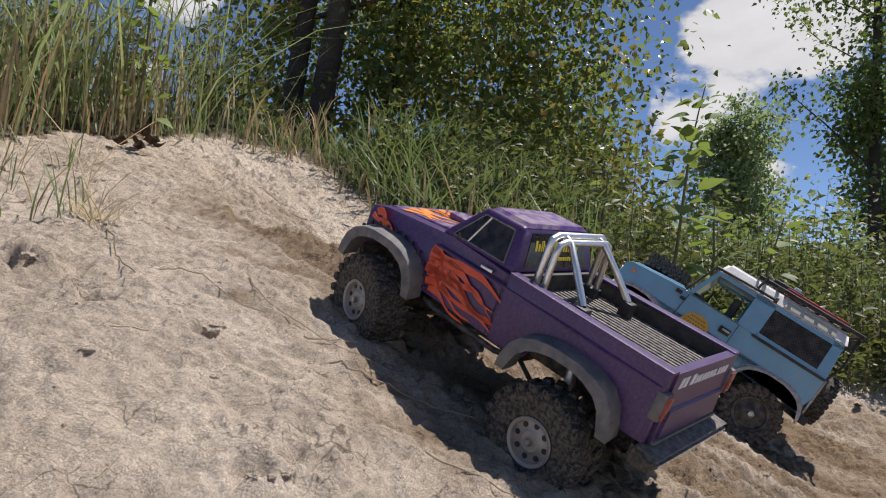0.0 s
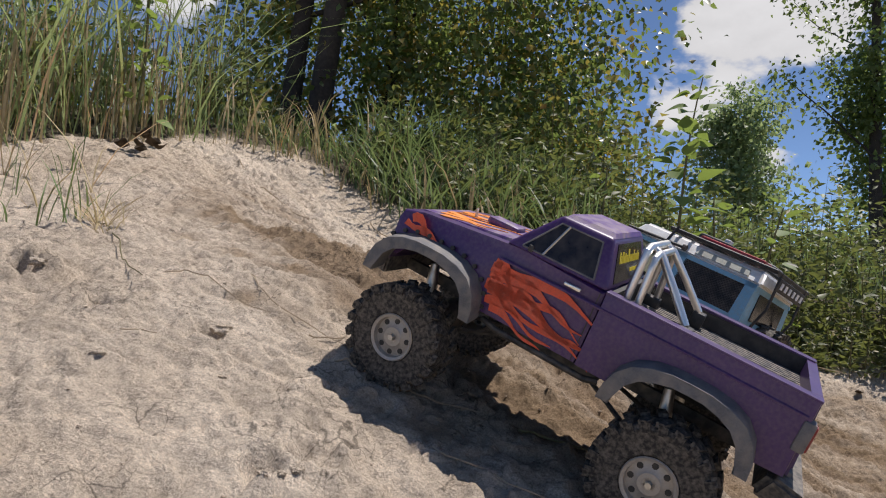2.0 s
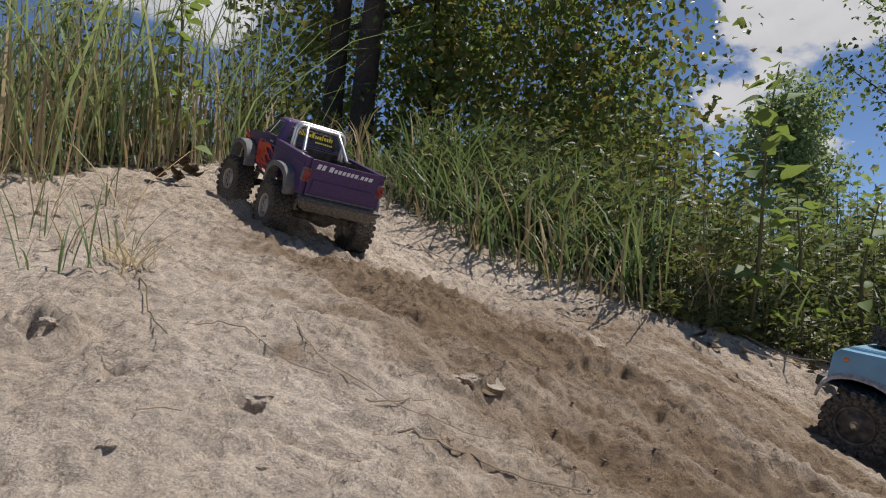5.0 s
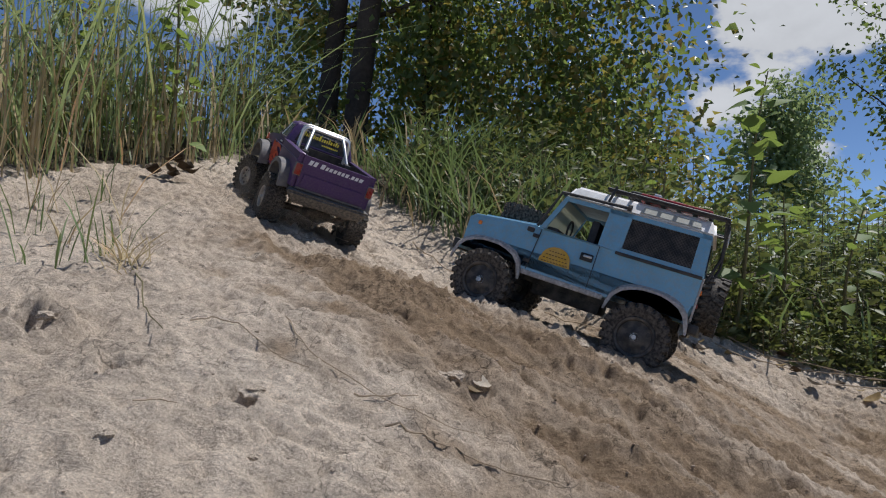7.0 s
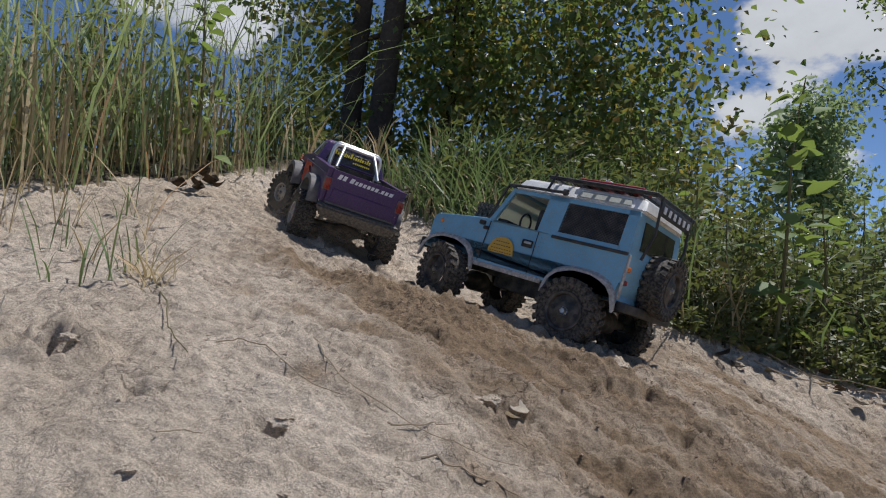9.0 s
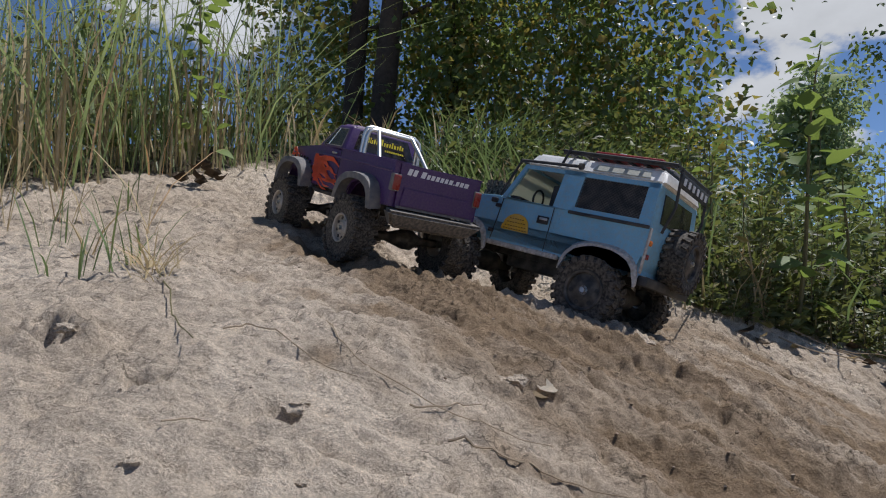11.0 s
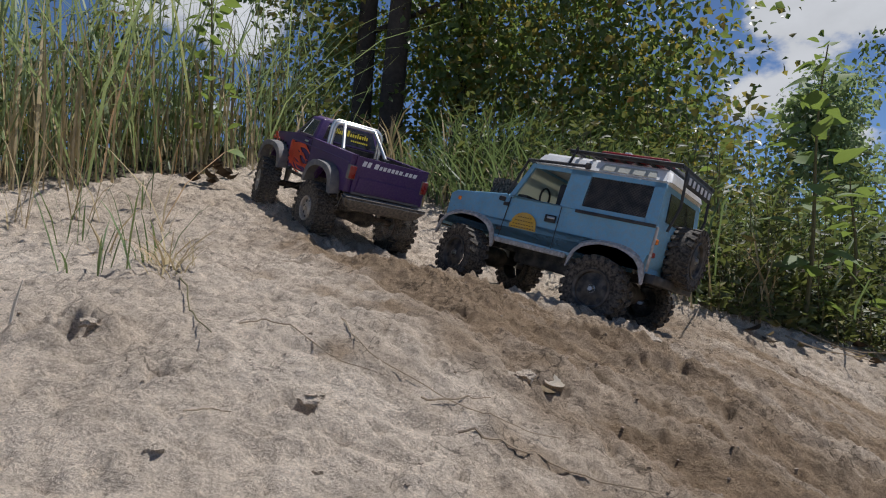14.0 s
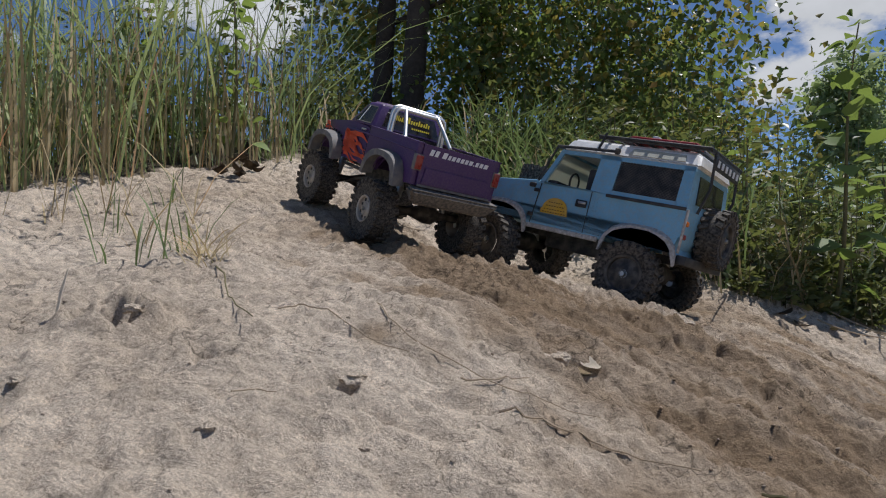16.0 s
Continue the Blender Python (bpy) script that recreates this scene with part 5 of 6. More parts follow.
def build_tree(name, label, seed, bases, crown, clusters, leaves, leaf, mats, twigs=40, spread=0.32, sag=0.02):
    """Tapered trunks with limbs, and a crown of separate leaves hanging in clumps. crown: boxes of (x, y, z) centre and half sizes with a weight."""
    r, rng = random.Random(seed), np.random.RandomState(seed)
    tree = empty(name, label, "tree", "trees")
    ends = []
    for bx, by, r0, tall, lx, ly in bases:
        z = ground_z(bx, by) - 0.1
        pts = [Vector((bx + lx * t * tall + 0.05 * math.sin(3 * t + seed), by + ly * t * tall, z + tall * t)) for t in [i / 10 for i in range(11)]]
        bm = tube(bmesh.new(), pts, [r0 * (1.18 - 0.8 * (i / 10)) if i else r0 * 1.35 for i in range(11)], 14)
        for v in bm.verts:
            v.co += Vector((noise.noise(v.co * 5), noise.noise(v.co * 5 + Vector((9, 0, 0))), 0)) * r0 * 0.18
        trunk = part("trunk", bm, BARK, tree, "dark rough-barked trunk")
        for k in range(twigs):
            t = r.uniform(0.22, 0.98)
            j = min(int(t * 10), 9)
            p = pts[j].lerp(pts[j + 1], t * 10 - j)
            a = r.uniform(0, 6.28)
            ln = tall * r.uniform(0.12, 0.34)
            path = limb_path(r, p, (math.cos(a), math.sin(a), r.uniform(0.1, 0.9)), ln, sag)
            w = r0 * 0.22 * (1.1 - t) + 0.006
            part("limb", tube(bmesh.new(), path, [w * (1 - 0.8 * i / 7) for i in range(8)], 6), BARK, tree)
            ends += [path[4], path[6], path[7]]
    at, al, ln = [], [], []
    total = sum(c[2] for c in crown)
    for (cx, cy, cz), (hx, hy, hz), wgt in crown:
        for _ in range(int(clusters * wgt / total)):
            d = rng.normal(size=3)
            d = d / np.linalg.norm(d) * rng.rand() ** 0.45
            c = np.array([cx + d[0] * hx, cy + d[1] * hy, cz + d[2] * hz])
            m = leaves
            o = rng.normal(size=(m, 3)) * np.array([1, 1, 0.75]) * spread * rng.uniform(0.5, 1.3)
            at.append(c + o)
            al.append(unit(o) * 0.5 + rng.normal(size=(m, 3)) * 0.5 + np.array([0, 0, -0.35]))
            ln.append(leaf * rng.uniform(0.6, 1.3, m))
    for e in ends:
        m = leaves
        o = rng.normal(size=(m, 3)) * spread * 0.8
        at.append(np.array(e) + o)
        al.append(rng.normal(size=(m, 3)) + np.array([0, 0, -0.5]))
        ln.append(leaf * rng.uniform(0.6, 1.3, m))
    at, al, ln = np.concatenate(at), np.concatenate(al), np.concatenate(ln)
    # the trunks stand clear in front
    for bx, by, r0, tall, lx, ly in bases:
        if 0.05 < r0 < 0.08:
            keep = ~((at[:, 1] < by + 0.1) & (np.abs(at[:, 0] - bx - lx * at[:, 2]) < 1.7 * r0) & (at[:, 2] < 3.6) & (rng.rand(len(at)) < 0.88))
            at, al, ln = at[keep], al[keep], ln[keep]
    pick = rng.rand(len(at))
    cut = 0.0
    # leaves turn yellow together, branch by branch
    turn = np.clip(0.5 + 1.3 * value_noise(at[:, 0] + 9, at[:, 2] + at[:, 1] * 0.5 + 9, seed, 0.9), 0, 1)
    pick = pick ** (1.45 - 1.1 * turn)
    for mat, share, zone in mats:
        sel = (pick >= cut) & (pick <= cut + share)
        cut += share
        v, f = leaf_mesh(rng, at[sel], al[sel], ln[sel], ln[sel] * 0.36)
        crown_ob = mesh_object("crown", v, f, mat, tree)
    return tree


build_tree("cottonwood_tree", "large dark-trunked cottonwood with dense hanging crown", 61, [(-0.84, 3.4, 0.052, 3.6, 0.04, 0.01), (-0.67, 3.3, 0.060, 3.4, 0.06, 0.0), (-0.36, 3.7, 0.045, 3.2, 0.03, 0.02)],
           [((-0.48, 3.6, 1.95), (0.92, 0.8, 0.95), 6.5), ((0.35, 3.3, 1.65), (0.62, 0.65, 0.75), 2.4), ((-0.15, 3.5, 1.25), (0.65, 0.45, 0.45), 2.4), ((0.45, 3.1, 1.00), (0.42, 0.4, 0.32), 1.5), ((-1.35, 3.4, 2.05), (0.35, 0.4, 0.22), 0.5), ((0.62, 3.2, 1.75), (0.30, 0.4, 0.4), 1.0), ((-1.08, 3.8, 1.25), (0.36, 0.4, 0.65), 2.8)],
           330, 84, 0.040, [(TREELEAF, 0.66, None), (YELLEAF, 0.34, None)], 14, 0.13, 0.03)
build_tree("willow_shrub", "green yellow-tinged shrub behind the crest grass", 63, [(0.55, 4.3, 0.025, 1.4, 0.05, 0.0), (0.85, 4.5, 0.02, 1.0, 0.06, 0.0), (1.3, 4.6, 0.02, 0.7, 0.05, 0.0)],
           [((0.75, 4.4, 1.15), (0.45, 0.5, 0.36), 2.0), ((1.2, 4.5, 0.62), (0.5, 0.5, 0.3), 1.2)], 66, 60, 0.050, [(TREELEAF, 0.55, None), (YELLEAF, 0.45, None)], 9, 0.15, 0.01)
build_tree("undergrowth_shrub", "dark green shrub at the foot of the trees", 65, [(-2.6, 4.8, 0.02, 1.3, 0.0, 0.0), (-0.6, 5.2, 0.02, 1.3, 0.03, 0.0)],
           [((-2.4, 4.9, 0.9), (1.2, 0.6, 0.6), 2.0), ((-0.4, 5.2, 0.9), (1.3, 0.5, 0.6), 2.0)], 90, 46, 0.07, [(TREELEAF, 0.85, None), (YELLEAF, 0.15, None)], 8, 0.2, 0.0)
build_tree("poplar_tree", "slender dark poplar with open crown", 67, [(6.9, 10.2, 0.10, 7.4, -0.05, 0.0), (7.6, 11.2, 0.09, 6.6, 0.02, 0.0)],
           [((6.6, 10.2, 4.0), (0.45, 0.6, 2.0), 2.0), ((7.5, 11.0, 3.0), (0.6, 0.7, 1.8), 2.0)], 130, 50, 0.095, [(TREELEAF, 1.0, None)], 12, 0.20, 0.0)
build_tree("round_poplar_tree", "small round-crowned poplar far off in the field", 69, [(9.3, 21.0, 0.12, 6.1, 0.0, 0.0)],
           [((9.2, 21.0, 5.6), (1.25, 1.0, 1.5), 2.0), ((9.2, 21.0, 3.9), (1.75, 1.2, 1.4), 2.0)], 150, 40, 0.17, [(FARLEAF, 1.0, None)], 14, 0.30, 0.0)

# far woods and field scrub
def far_woods(name, seed, x0, x1, y0, y1, top, n, leaf, label):
    rng = np.random.RandomState(seed)
    at, al, ln = [], [], []
    for _ in range(n):
        cx, cy = rng.uniform(x0, x1), rng.uniform(y0, y1)
        tall = top * rng.uniform(0.45, 1.1)
        m = 70
        o = rng.normal(size=(m, 3)) * np.array([0.28, 0.28, 0.34]) * tall
        o[:, 2] = np.abs(o[:, 2]) * 1.4
        at.append(np.array([cx, cy, 0.1]) + o)
        al.append(rng.normal(size=(m, 3)))
        ln.append(leaf * rng.uniform(0.6, 1.4, m))
    at, al, ln = np.concatenate(at), np.concatenate(al), np.concatenate(ln)
    v, f = leaf_mesh(rng, at, al, ln, ln * 0.4)
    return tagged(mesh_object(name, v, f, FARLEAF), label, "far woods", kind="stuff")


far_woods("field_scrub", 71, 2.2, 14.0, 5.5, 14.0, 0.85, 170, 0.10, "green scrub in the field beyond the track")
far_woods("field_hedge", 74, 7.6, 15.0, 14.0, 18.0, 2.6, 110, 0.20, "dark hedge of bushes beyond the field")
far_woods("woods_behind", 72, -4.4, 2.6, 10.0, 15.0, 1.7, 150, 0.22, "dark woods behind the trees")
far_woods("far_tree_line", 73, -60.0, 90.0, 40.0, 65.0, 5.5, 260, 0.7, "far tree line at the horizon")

PALELEAF = material("bleached_leaf", (0.62, 0.55, 0.44), 0.8, vary=0.2, bump=0.2)


# ---- small things on the sand ----
def ground_twig(points, r, mat, label, seed, lift=0.003):
    """A twig lying on the sand, bent by a little noise."""
    rr = random.Random(seed)
    pts = []
    for (x0, y0), (x1, y1) in zip(points, points[1:]):
        for i in range(6):
            t = i / 6
            x, y = x0 + (x1 - x0) * t + rr.uniform(-0.0006, 0.0006), y0 + (y1 - y0) * t + rr.uniform(-0.0006, 0.0006)
            pts.append((x, y, ground_z(x, y) + lift + rr.uniform(0, 0.0015)))
    x, y = points[-1]
    pts.append((x, y, ground_z(x, y) + lift))
    # a stiff twig bridges the small dips
    level = [sum(q[2] for q in pts[max(0, i - 4):i + 5]) / len(pts[max(0, i - 4):i + 5]) for i in range(len(pts))]
    pts = [(p[0], p[1], max(p[2] - 0.002, z)) for p, z in zip(pts, level)]
    n = len(pts)
    ob = part("twig", tube(bmesh.new(), pts, [0.6 * r * (1 - 0.6 * i / n) for i in range(n)], 5), mat)
    return tagged(ob, label, "twig", "twigs on the sand")


ground_twig(((-0.143, 0.714), (-0.115, 0.725), (-0.085, 0.746)), 0.0016, TWIG, "thin dry twig lying on the sand", 1)
ground_twig(((-0.110, 0.692), (-0.068, 0.692), (-0.02, 0.697), (0.05, 0.70)), 0.0020, TWIG, "long dry stalk lying on the sand", 2)
ground_twig(((-0.338, 0.783), (-0.32, 0.795), (-0.282, 0.789), (-0.25, 0.765), (-0.225, 0.744), (-0.19, 0.723)), 0.0014, TWIG, "bent dry root on the sand", 3)
ground_twig(((-0.654, 2.0), (-0.45, 1.72), (-0.321, 1.503)), 0.0028, TWIG, "long thin twig lying down the slope", 4)
ground_twig(((-0.258, 0.85), (-0.198, 0.753), (-0.148, 0.739), (-0.103, 0.712), (-0.066, 0.721), (-0.025, 0.73)), 0.0011, TWIG, "dry root trailing down the slope", 5)
ground_twig(((-0.581, 1.06), (-0.437, 0.863), (-0.40, 0.80), (-0.333, 0.713)), 0.0020, STEM, "withered stem hanging down the slope", 6, 0.006)
ground_twig(((-0.221, 1.889), (-0.142, 1.774), (-0.073, 1.682)), 0.0035, TWIG, "pale dry stick lying below the crest", 7, 0.010)
ground_twig(((0.093, 0.695), (0.123, 0.687), (0.171, 0.687), (0.189, 0.642)), 0.0022, STEM, "dark bent twig on the churned sand", 9)
ground_twig(((-0.302, 0.609), (-0.289, 0.627), (-0.275, 0.629)), 0.0012, TWIG, "thin dry twig lying on the sand", 10)
ground_twig(((0.0, 0.60), (0.05, 0.585), (0.11, 0.56)), 0.0016, TWIG, "long dry stalk lying on the sand", 11)
ground_twig(((0.10, 1.62), (0.22, 1.50)), 0.003, TWIG, "short stick at the edge of the weeds", 8)
for k, (a, b) in enumerate((((0.60, 1.80), (0.85, 1.72)), ((0.66, 1.76), (0.98, 1.74)), ((0.72, 1.83), (1.05, 1.66)), ((0.55, 1.74), (0.70, 1.66)), ((0.8, 1.70), (1.1, 1.75)))):
    ground_twig((a, b), 0.0035, TWIG, "dead stalk lying at the edge of the weeds", 20 + k, 0.008)

# dead leaves
def dead_leaf(px, py, size, turn, mat, label, curl=0.5, up=0.012):
    bm = bmesh.new()
    rows = []
    for i in range(7):
        t = i / 6
        w = 0.42 * math.sin(math.pi * (0.06 + 0.90 * t)) * size
        z = curl * size * (t - 0.5) ** 2 * 1.5
        rows.append([bm.verts.new((s * w, (t - 0.5) * size, z + abs(s) * curl * 0.4 * w)) for s in (-1, -0.5, 0, 0.5, 1)])
    for a, b in zip(rows, rows[1:]):
        for k in range(4):
            bm.faces.new((a[k], a[k + 1], b[k + 1], b[k]))
    bmesh.ops.solidify(bm, geom=list(bm.faces), thickness=0.0006)
    ob = part("dead_leaf", bm, mat)
    ob.matrix_basis = Matrix.Translation((px, py, ground_z(px, py) + up)) @ Matrix.Rotation(turn, 4, "Z") @ Matrix.Rotation(0.5 * math.sin(turn * 3), 4, "X")
    return tagged(ob, label, "leaf", "dead leaves on the sand")


dead_leaf(-0.022, 0.875, 0.028, 0.5, PALELEAF, "pale curled dry leaf on the sand", 0.45, 0.003)
dead_leaf(-0.030, 0.862, 0.022, 2.4, PALELEAF, "pale curled dry leaf on the sand", 0.5, 0.002)
for k in range(9):
    rr = random.Random(90 + k)
    dead_leaf(-0.80 + rr.uniform(-0.05, 0.05), 1.66 + rr.uniform(-0.05, 0.06), rr.uniform(0.025, 0.05), rr.uniform(0, 6), DARKLEAF, "dark withered leaf at the foot of the reeds", 1.3, 0.010 + 0.005 * k)
for k in range(26):
    rr = random.Random(190 + k)
    px = rr.uniform(0.45, 1.2)
    dead_leaf(px, float(edge_y(px)) + rr.uniform(-0.16, 0.06), rr.uniform(0.02, 0.045), rr.uniform(0, 6), STRAW if k % 2 else DARKLEAF, "dry leaf in the litter beside the weeds", 0.6, 0.008)
bleached = part("straw", tube(bmesh.new(), [(-0.530, 0.712, ground_z(-0.530, 0.712) - 0.005), (-0.527, 0.714, ground_z(-0.530, 0.712) + 0.018), (-0.521, 0.716, ground_z(-0.530, 0.712) + 0.042)], [0.0012, 0.0017, 0.0005], 5), PALELEAF)
tagged(bleached, "bleached straw standing in the sand", "straw", "twigs on the sand")

# clods and pebbles
def clods(name, seed, n, box_, r0, r1, mat, label, near_track=False):
    rng = np.random.RandomState(seed)
    ico = bmesh.new()
    bmesh.ops.create_icosphere(ico, subdivisions=2, radius=1)
    base = np.array([v.co[:] for v in ico.verts])
    faces = np.array([[v.index for v in f.verts] for f in ico.faces])
    ico.free()
    vs, fs = [], []
    k = 0
    while k < n:
        x, y = rng.uniform(box_[0], box_[1]), rng.uniform(box_[2], box_[3])
        if y > edge_y(np.array([x]))[0] + 0.05:
            continue
        if near_track and float(min(track_distance(np.array([x]), np.array([y]), TRACK)[0], track_distance(np.array([x]), np.array([y]), TRACK2)[0])) > 0.2 * rng.rand() + 0.05:
            continue
        r = r0 + (r1 - r0) * rng.rand() ** 3.5
        d = base * (1 + 0.28 * np.sin(base @ rng.normal(size=3) * 3 + rng.rand() * 6)[:, None] + 0.1 * rng.normal(size=(len(base), 1)))
        d = d * np.array([1, rng.uniform(0.7, 1.2), rng.uniform(0.45, 0.8)]) * r
        vs.append(d + np.array([x, y, ground_z(x, y) + 0.15 * r]))
        fs.append(faces + k * len(base))
        k += 1
    return tagged(mesh_object(name, np.concatenate(vs), np.concatenate(fs), mat, None, False), label, "clods", kind="stuff")


clods("crumbs", 81, 1800, (-1.0, 1.0, 0.35, 1.9), 0.0005, 0.0022, STONE, "small dry crumbs of sand")
clods("track_clods", 82, 1500, (-0.4, 1.2, 0.5, 1.5), 0.0008, 0.0022, DAMP, "crumbled clods along the wheel tracks", True)


def clod(px, py, size, seed, label):
    size = size * 0.8
    bm = bmesh.new()
    bmesh.ops.create_icosphere(bm, subdivisions=3, radius=size)
    for v in bm.verts:
        v.co *= 1 + 0.5 * noise.noise(v.co / size * 1.3 + Vector((seed, 0, 0))) + 0.4 * noise.noise(v.co / size * 3.2 + Vector((seed, 5, 0))) + 0.16 * noise.noise(v.co / size * 8 + Vector((seed, 9, 0)))
        v.co.z *= 0.5
    ob = part("clod", bm, SAND)
    ob.location = (px, py, ground_z(px, py) - size * 0.10)
    return tagged(ob, label, "clod", "clods on the bank")


for k, (px, py, s) in enumerate(((-0.226, 0.672, 0.015), (-0.340, 0.674, 0.007), (-0.338, 0.655, 0.006), (-0.455, 0.722, 0.012), (-0.47, 0.735, 0.010), (-0.505, 0.730, 0.010), (-0.103, 0.504, 0.007), (-0.124, 0.486, 0.006), (-0.103, 0.479, 0.007), (-0.112, 0.492, 0.005), (-0.055, 0.868, 0.015), (-0.07, 0.86, 0.012), (0.13, 1.12, 0.014), (-0.40, 0.95, 0.009), (-0.30, 0.57, 0.008), (-0.47, 0.60, 0.008), (-0.2, 0.60, 0.006))):
    clod(px, py, s, k * 3.1, "crumbly clod of dry earth")


# ---- dust thrown up by the wheels ----
def dust_puff(seed, n, size, label):
    rng = np.random.RandomState(seed)
    d = rng.normal(size=(n, 3)) * np.array(size) * 0.5
    d[:, 2] = np.abs(d[:, 2]) * (0.6 + 0.4 * rng.rand(n))
    s = rng.uniform(0.0004, 0.0011, n)[:, None]
    a, b = unit(rng.normal(size=(n, 3))), unit(rng.normal(size=(n, 3)))
    c = np.cross(a, b)
    v = np.stack([d + a * s, d + b * s, d - a * s, d - b * s, d + c * s], 1).reshape(-1, 3)
    i = np.arange(n)[:, None] * 5
    f = np.concatenate([i + np.array([[0, 1, 4]]), i + np.array([[1, 2, 4]]), i + np.array([[2, 3, 4]]), i + np.array([[3, 0, 4]])], 0)
    return tagged(mesh_object("dust_puff", v, f, DUST, None, False), label, "dust", kind="stuff")


rear_dust = dust_puff(301, 26000, (0.20, 0.14, 0.075), "thin cloud of sand dust behind the spinning wheels")
side_dust = dust_puff(302, 14000, (0.12, 0.10, 0.065), "thin cloud of sand dust beside the front wheel")


# ---- what moves ----
PICKUP_ROWS = [
    (0.0, pose(0.0627, 0.8221, 0.1845, 23.07, -4.89, 48.45)),
    (0.5, pose(0.2551, 0.6909, 0.1213, 18.04, -1.07, 65.07)),
    (1.0, pose(0.3501, 0.5221, 0.0633, 14.19, 4.33, 49.65)),
    (1.5, pose(0.2499, 0.6469, 0.1109, 14.26, -4.28, 60.52)),
    (2.0, pose(0.1107, 0.7288, 0.1697, 22.63, -6.47, 62.18)),
    (2.5, pose(-0.0168, 0.8003, 0.2171, 19.67, -7.91, 58.98)),
    (3.0, pose(-0.1297, 0.8879, 0.2702, 15.33, -4.68, 54.70)),
    (3.5, pose(-0.2123, 1.0665, 0.3257, 12.35, -0.61, 40.30)),
    (4.0, pose(-0.3383, 1.2948, 0.3886, 13.08, 4.01, 34.50)),
    (4.5, pose(-0.4188, 1.4652, 0.4427, 19.83, 3.52, 41.87)),
    (5.0, pose(-0.5052, 1.6096, 0.4879, 19.66, 6.04, 40.32)),
    (7.5, pose(-0.5021, 1.6934, 0.4989, 18.95, 12.65, 31.43)),
    (8.0, pose(-0.4962, 1.7013, 0.4945, 18.57, 11.86, 30.37)),
    (8.5, pose(-0.4978, 1.7355, 0.4963, 17.93, 11.11, 30.13)),
    (9.0, pose(-0.4894, 1.7056, 0.4859, 16.44, 13.13, 30.04)),
    (9.5, pose(-0.4922, 1.7287, 0.5041, 19.10, 14.55, 32.20)),
    (12.0, pose(-0.2908, 1.2557, 0.3696, 11.68, 0.59, 47.53)),
    (12.5, pose(-0.3334, 1.3119, 0.3941, 16.30, -0.55, 44.93)),
    (13.0, pose(-0.3765, 1.3629, 0.4109, 15.61, -1.48, 47.24)),
    (13.5, pose(-0.4550, 1.4384, 0.4464, 19.25, -1.25, 46.54)),
    (14.0, pose(-0.4987, 1.5906, 0.4819, 18.83, 5.32, 44.05)),
    (14.5, pose(-0.4931, 1.5769, 0.4746, 19.67, 5.80, 42.31)),
    (15.0, pose(-0.4823, 1.5486, 0.4653, 19.01, 6.60, 44.57)),
    (15.5, pose(-0.4804, 1.5977, 0.4763, 19.43, 7.65, 43.52)),
    (16.0, pose(-0.3969, 1.4682, 0.4542, 18.98, 6.32, 43.20)),
]
WAGON_ROWS = [
    (0.0, pose(0.5246, 1.4627, 0.1206, 29.50, 2.90, 68.02)),
    (0.5, pose(0.3349, 1.3689, 0.1850, 22.09, 10.08, 75.46)),
    (1.0, pose(0.3193, 1.3574, 0.1797, 24.86, 9.89, 62.20)),
    (1.5, pose(0.3095, 1.3152, 0.1777, 24.22, 14.89, 54.74)),
    (2.0, pose(0.3684, 1.3629, 0.1510, 21.89, 10.22, 46.40)),
    (2.5, pose(0.4206, 1.3487, 0.1379, 25.88, 0.08, 78.68)),
    (2.7, pose(0.7350, 1.4170, 0.0373, 19.75, -0.97, 46.53)),
    (2.8, pose(0.8347, 1.3714, 0.0112, 15.73, -3.62, 36.45)),
    (3.0, pose(0.8542, 1.1004, -0.0472, 15.56, 0.60, 44.00)),
    (3.6, pose(1.0000, 0.8000, -0.1545, 22.83, 6.79, 37.85)),
    (4.4, pose(0.9500, 0.8500, -0.1246, 22.07, 4.67, 41.89)),
    (5.0, pose(0.8001, 1.3375, 0.0105, 13.25, 0.09, 44.00)),
    (6.0, pose(0.4185, 1.3376, 0.1238, 22.50, 3.65, 61.56)),
    (7.5, pose(0.0687, 1.4205, 0.2619, 13.89, 5.57, 71.80)),
    (8.0, pose(0.0650, 1.4107, 0.2591, 14.56, 6.98, 69.68)),
    (8.5, pose(0.0037, 1.4174, 0.2718, 14.46, 8.56, 57.93)),
    (9.0, pose(-0.0095, 1.4428, 0.2764, 13.01, 8.03, 56.40)),
    (9.5, pose(-0.0072, 1.4723, 0.2827, 13.92, 7.54, 57.30)),
    (12.0, pose(-0.0169, 1.4561, 0.2854, 14.10, 7.68, 58.99)),
    (12.5, pose(-0.0163, 1.4590, 0.2871, 14.11, 6.49, 59.25)),
    (13.0, pose(-0.0168, 1.4567, 0.2847, 14.14, 7.81, 58.45)),
    (13.5, pose(-0.0172, 1.4703, 0.2869, 14.22, 6.72, 59.87)),
    (14.0, pose(-0.0137, 1.4771, 0.2881, 14.19, 6.29, 59.68)),
    (14.5, pose(-0.0138, 1.4747, 0.2880, 14.32, 6.81, 59.30)),
    (15.0, pose(-0.0063, 1.5072, 0.2932, 14.38, 6.09, 59.23)),
    (15.5, pose(-0.0056, 1.5013, 0.2924, 14.34, 5.62, 59.74)),
    (16.0, pose(-0.0053, 1.5182, 0.2956, 14.41, 4.96, 60.10)),
]


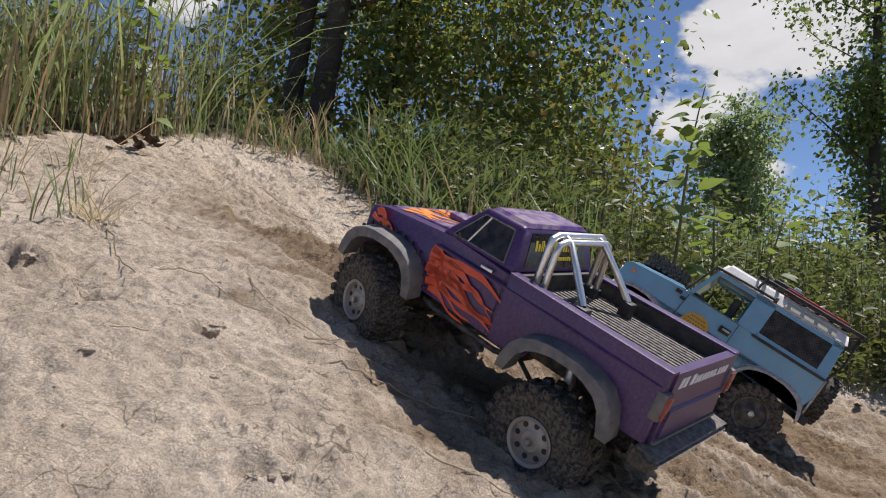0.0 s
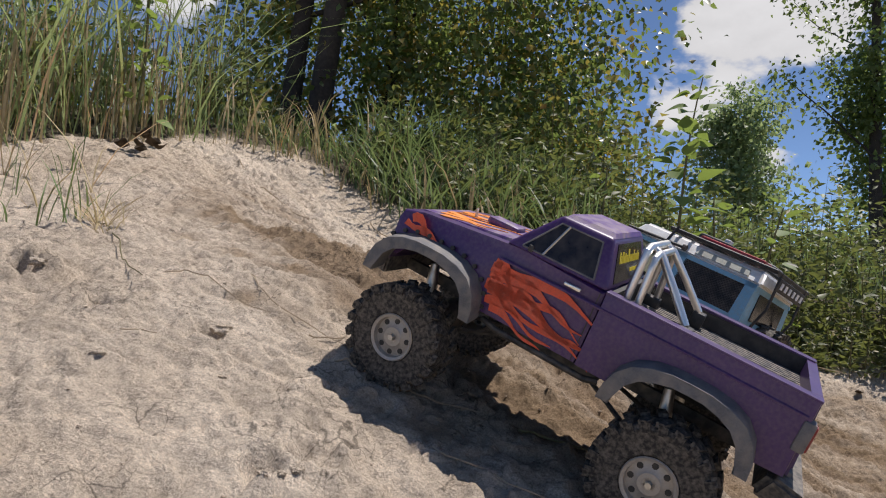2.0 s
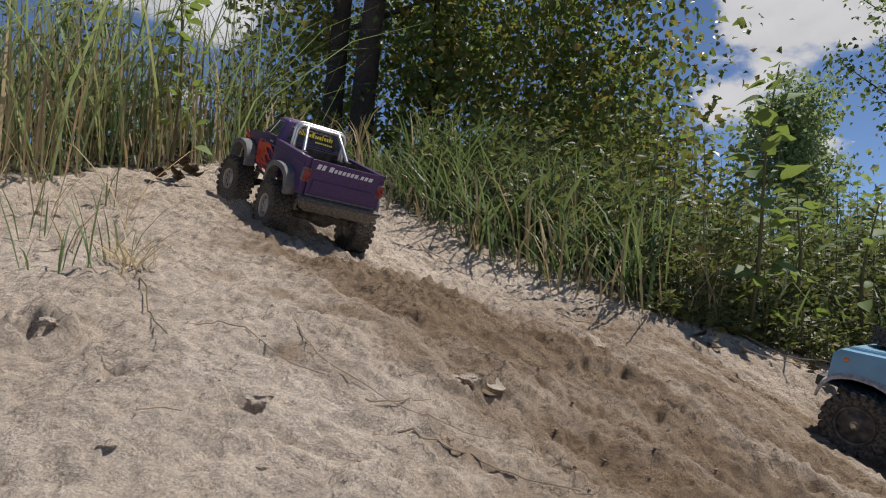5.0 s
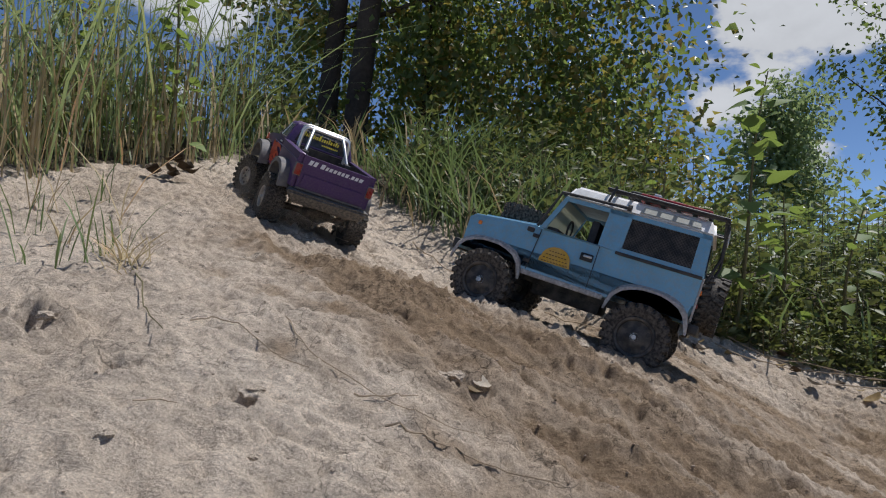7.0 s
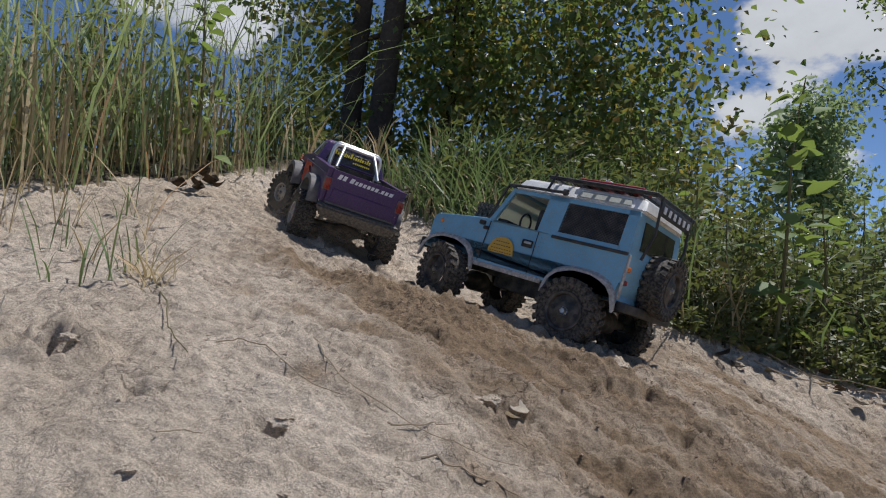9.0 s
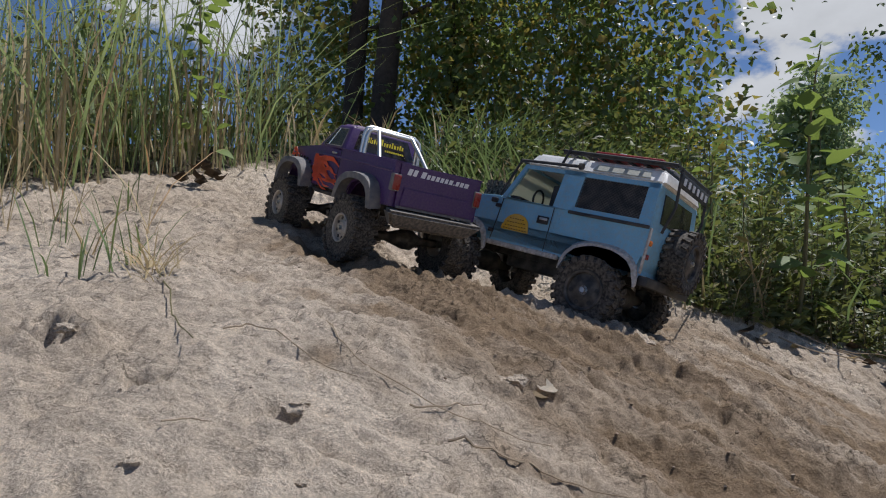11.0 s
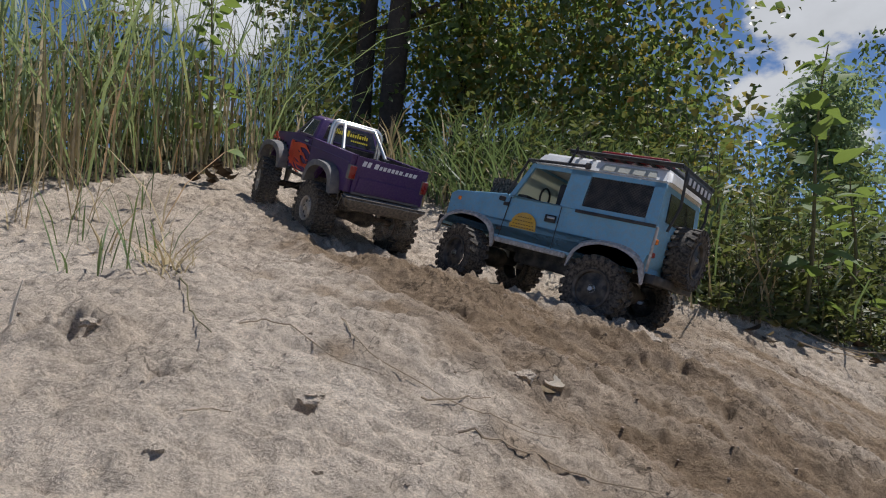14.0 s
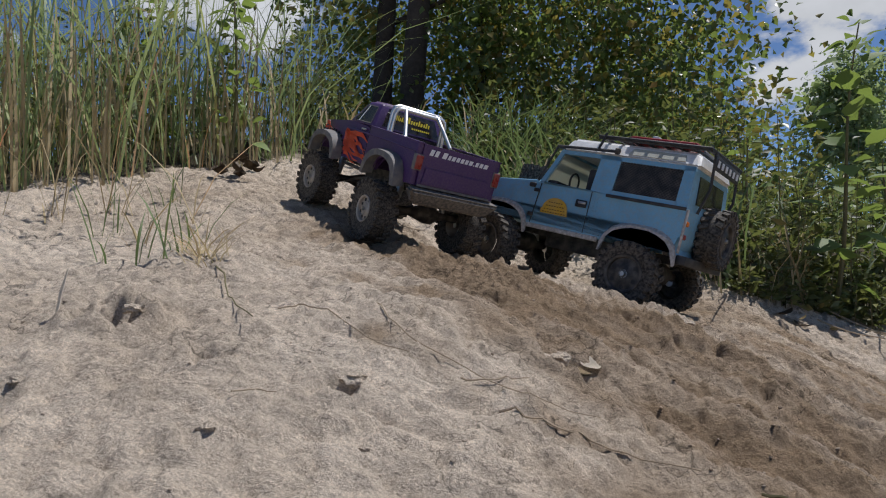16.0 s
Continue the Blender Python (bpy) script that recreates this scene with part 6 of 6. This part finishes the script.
def spin_rows(rows, place, r, size, slip, steer=((0.0, 0.0),)):
    """Poses of a wheel in its truck's space: rolled by the way gone, steered, and let down or up until it stands on the sand."""
    times = [t for t, _ in rows]
    pos = [m.translation for _, m in rows]
    ahead = [m.to_3x3() @ Vector((0, 1, 0)) for _, m in rows]
    total, marks, drops = 0.0, [0.0], []
    for i in range(1, len(rows)):
        total += (pos[i] - pos[i - 1]).dot((ahead[i] + ahead[i - 1]).normalized())
        marks.append(total)
    for _, m in rows:
        hub = m @ (Vector(place) * size)
        gap = hub.z - (r - 0.003) * size - float(smooth_height(hub.x, hub.y))
        drops.append(max(-0.012, min(0.005, -gap / size)))
    out, angle, last = [], 0.0, 0.0
    for k in range(0, 161):
        t = k / 10
        way = float(np.interp(t, times, marks))
        spin = float(np.interp(t, [p[0] for p in slip], [p[1] for p in slip])) * 0.1
        angle -= max(-1.2, min(1.2, (way - last) / (r * size) + spin))
        last = way
        turn = float(np.interp(t, [p[0] for p in steer], [p[1] for p in steer]))
        dz = float(np.interp(t, times, drops))
        out.append((t, Matrix.Translation((place[0], place[1], place[2] + dz)) @ Matrix.Rotation(radians(turn), 4, "Z") @ Matrix.Rotation(angle, 4, "X")))
    return out


PICKUP_STEER = ((0.0, -10), (0.5, 10), (1.5, 10), (2.0, 0), (2.5, -10), (3.0, -26), (3.5, -18), (4.0, -14), (4.5, -6), (5.0, 8), (7.5, 22), (9.6, 24), (11.0, 0), (12.5, -4), (13.5, -6), (14.5, -20), (15.0, -24), (15.6, -8), (16.0, 4))
WAGON_STEER = ((0.0, 0), (2.5, 0), (7.5, 0), (8.0, 0), (9.0, -16), (12.0, -18), (16.0, -18))


def motions():
    walk(pickup, PICKUP_ROWS)
    walk(wagon, WAGON_ROWS)
    slip = ((0.0, 0), (1.8, 0), (2.0, 6), (5.5, 9), (7.0, 9), (9.6, 9), (10.2, 0), (12.4, 0), (12.8, 8), (15.4, 9), (15.8, 0), (16.0, 0))
    still = ((0.0, 0), (16.0, 0))
    for key, wh in pickup_wheels.items():
        walk(wh, spin_rows(PICKUP_ROWS, tuple(wh.location), 0.0650, 0.87, slip, PICKUP_STEER if key[0] == "F" else still))
    for key, wh in wagon_wheels.items():
        walk(wh, spin_rows(WAGON_ROWS, tuple(wh.location), 0.0500, 1.16, still, WAGON_STEER if key[0] == "F" else still))
    walk(rear_dust, trail_rows(PICKUP_ROWS, Vector((0.0, -0.16, -0.03)), DUST_TIMES))
    walk(side_dust, trail_rows(PICKUP_ROWS, Vector((-0.10, 0.02, -0.03)), DUST_TIMES))


def trail_rows(rows, offset, lift):
    """Dust drifts with a wheel's place; it rises while the wheels spin and settles into the sand after."""
    out = []
    for k in range(0, 161, 2):
        t = k / 10
        i = max(j for j, (a, _) in enumerate(rows) if a <= t + 1e-6)
        j = min(i + 1, len(rows) - 1)
        w = (t - rows[i][0]) / (rows[j][0] - rows[i][0]) if j > i else 0.0
        p = (rows[i][1] @ (offset * 0.87)).lerp(rows[j][1] @ (offset * 0.87), w)
        up = float(np.interp(t, [q[0] for q in lift], [q[1] for q in lift]))
        z = float(smooth_height(p.x, p.y)) + up
        out.append((t, Matrix.Translation((p.x, p.y, z))))
    return out


DUST_TIMES = ((0.0, -0.30), (1.7, -0.20), (2.2, -0.02), (3.2, -0.01), (4.0, 0.0), (9.7, 0.0), (10.6, -0.10), (11.5, -0.30), (12.6, -0.10), (13.2, -0.01), (14.8, 0.0), (15.4, -0.03), (16.0, -0.15))

motions()
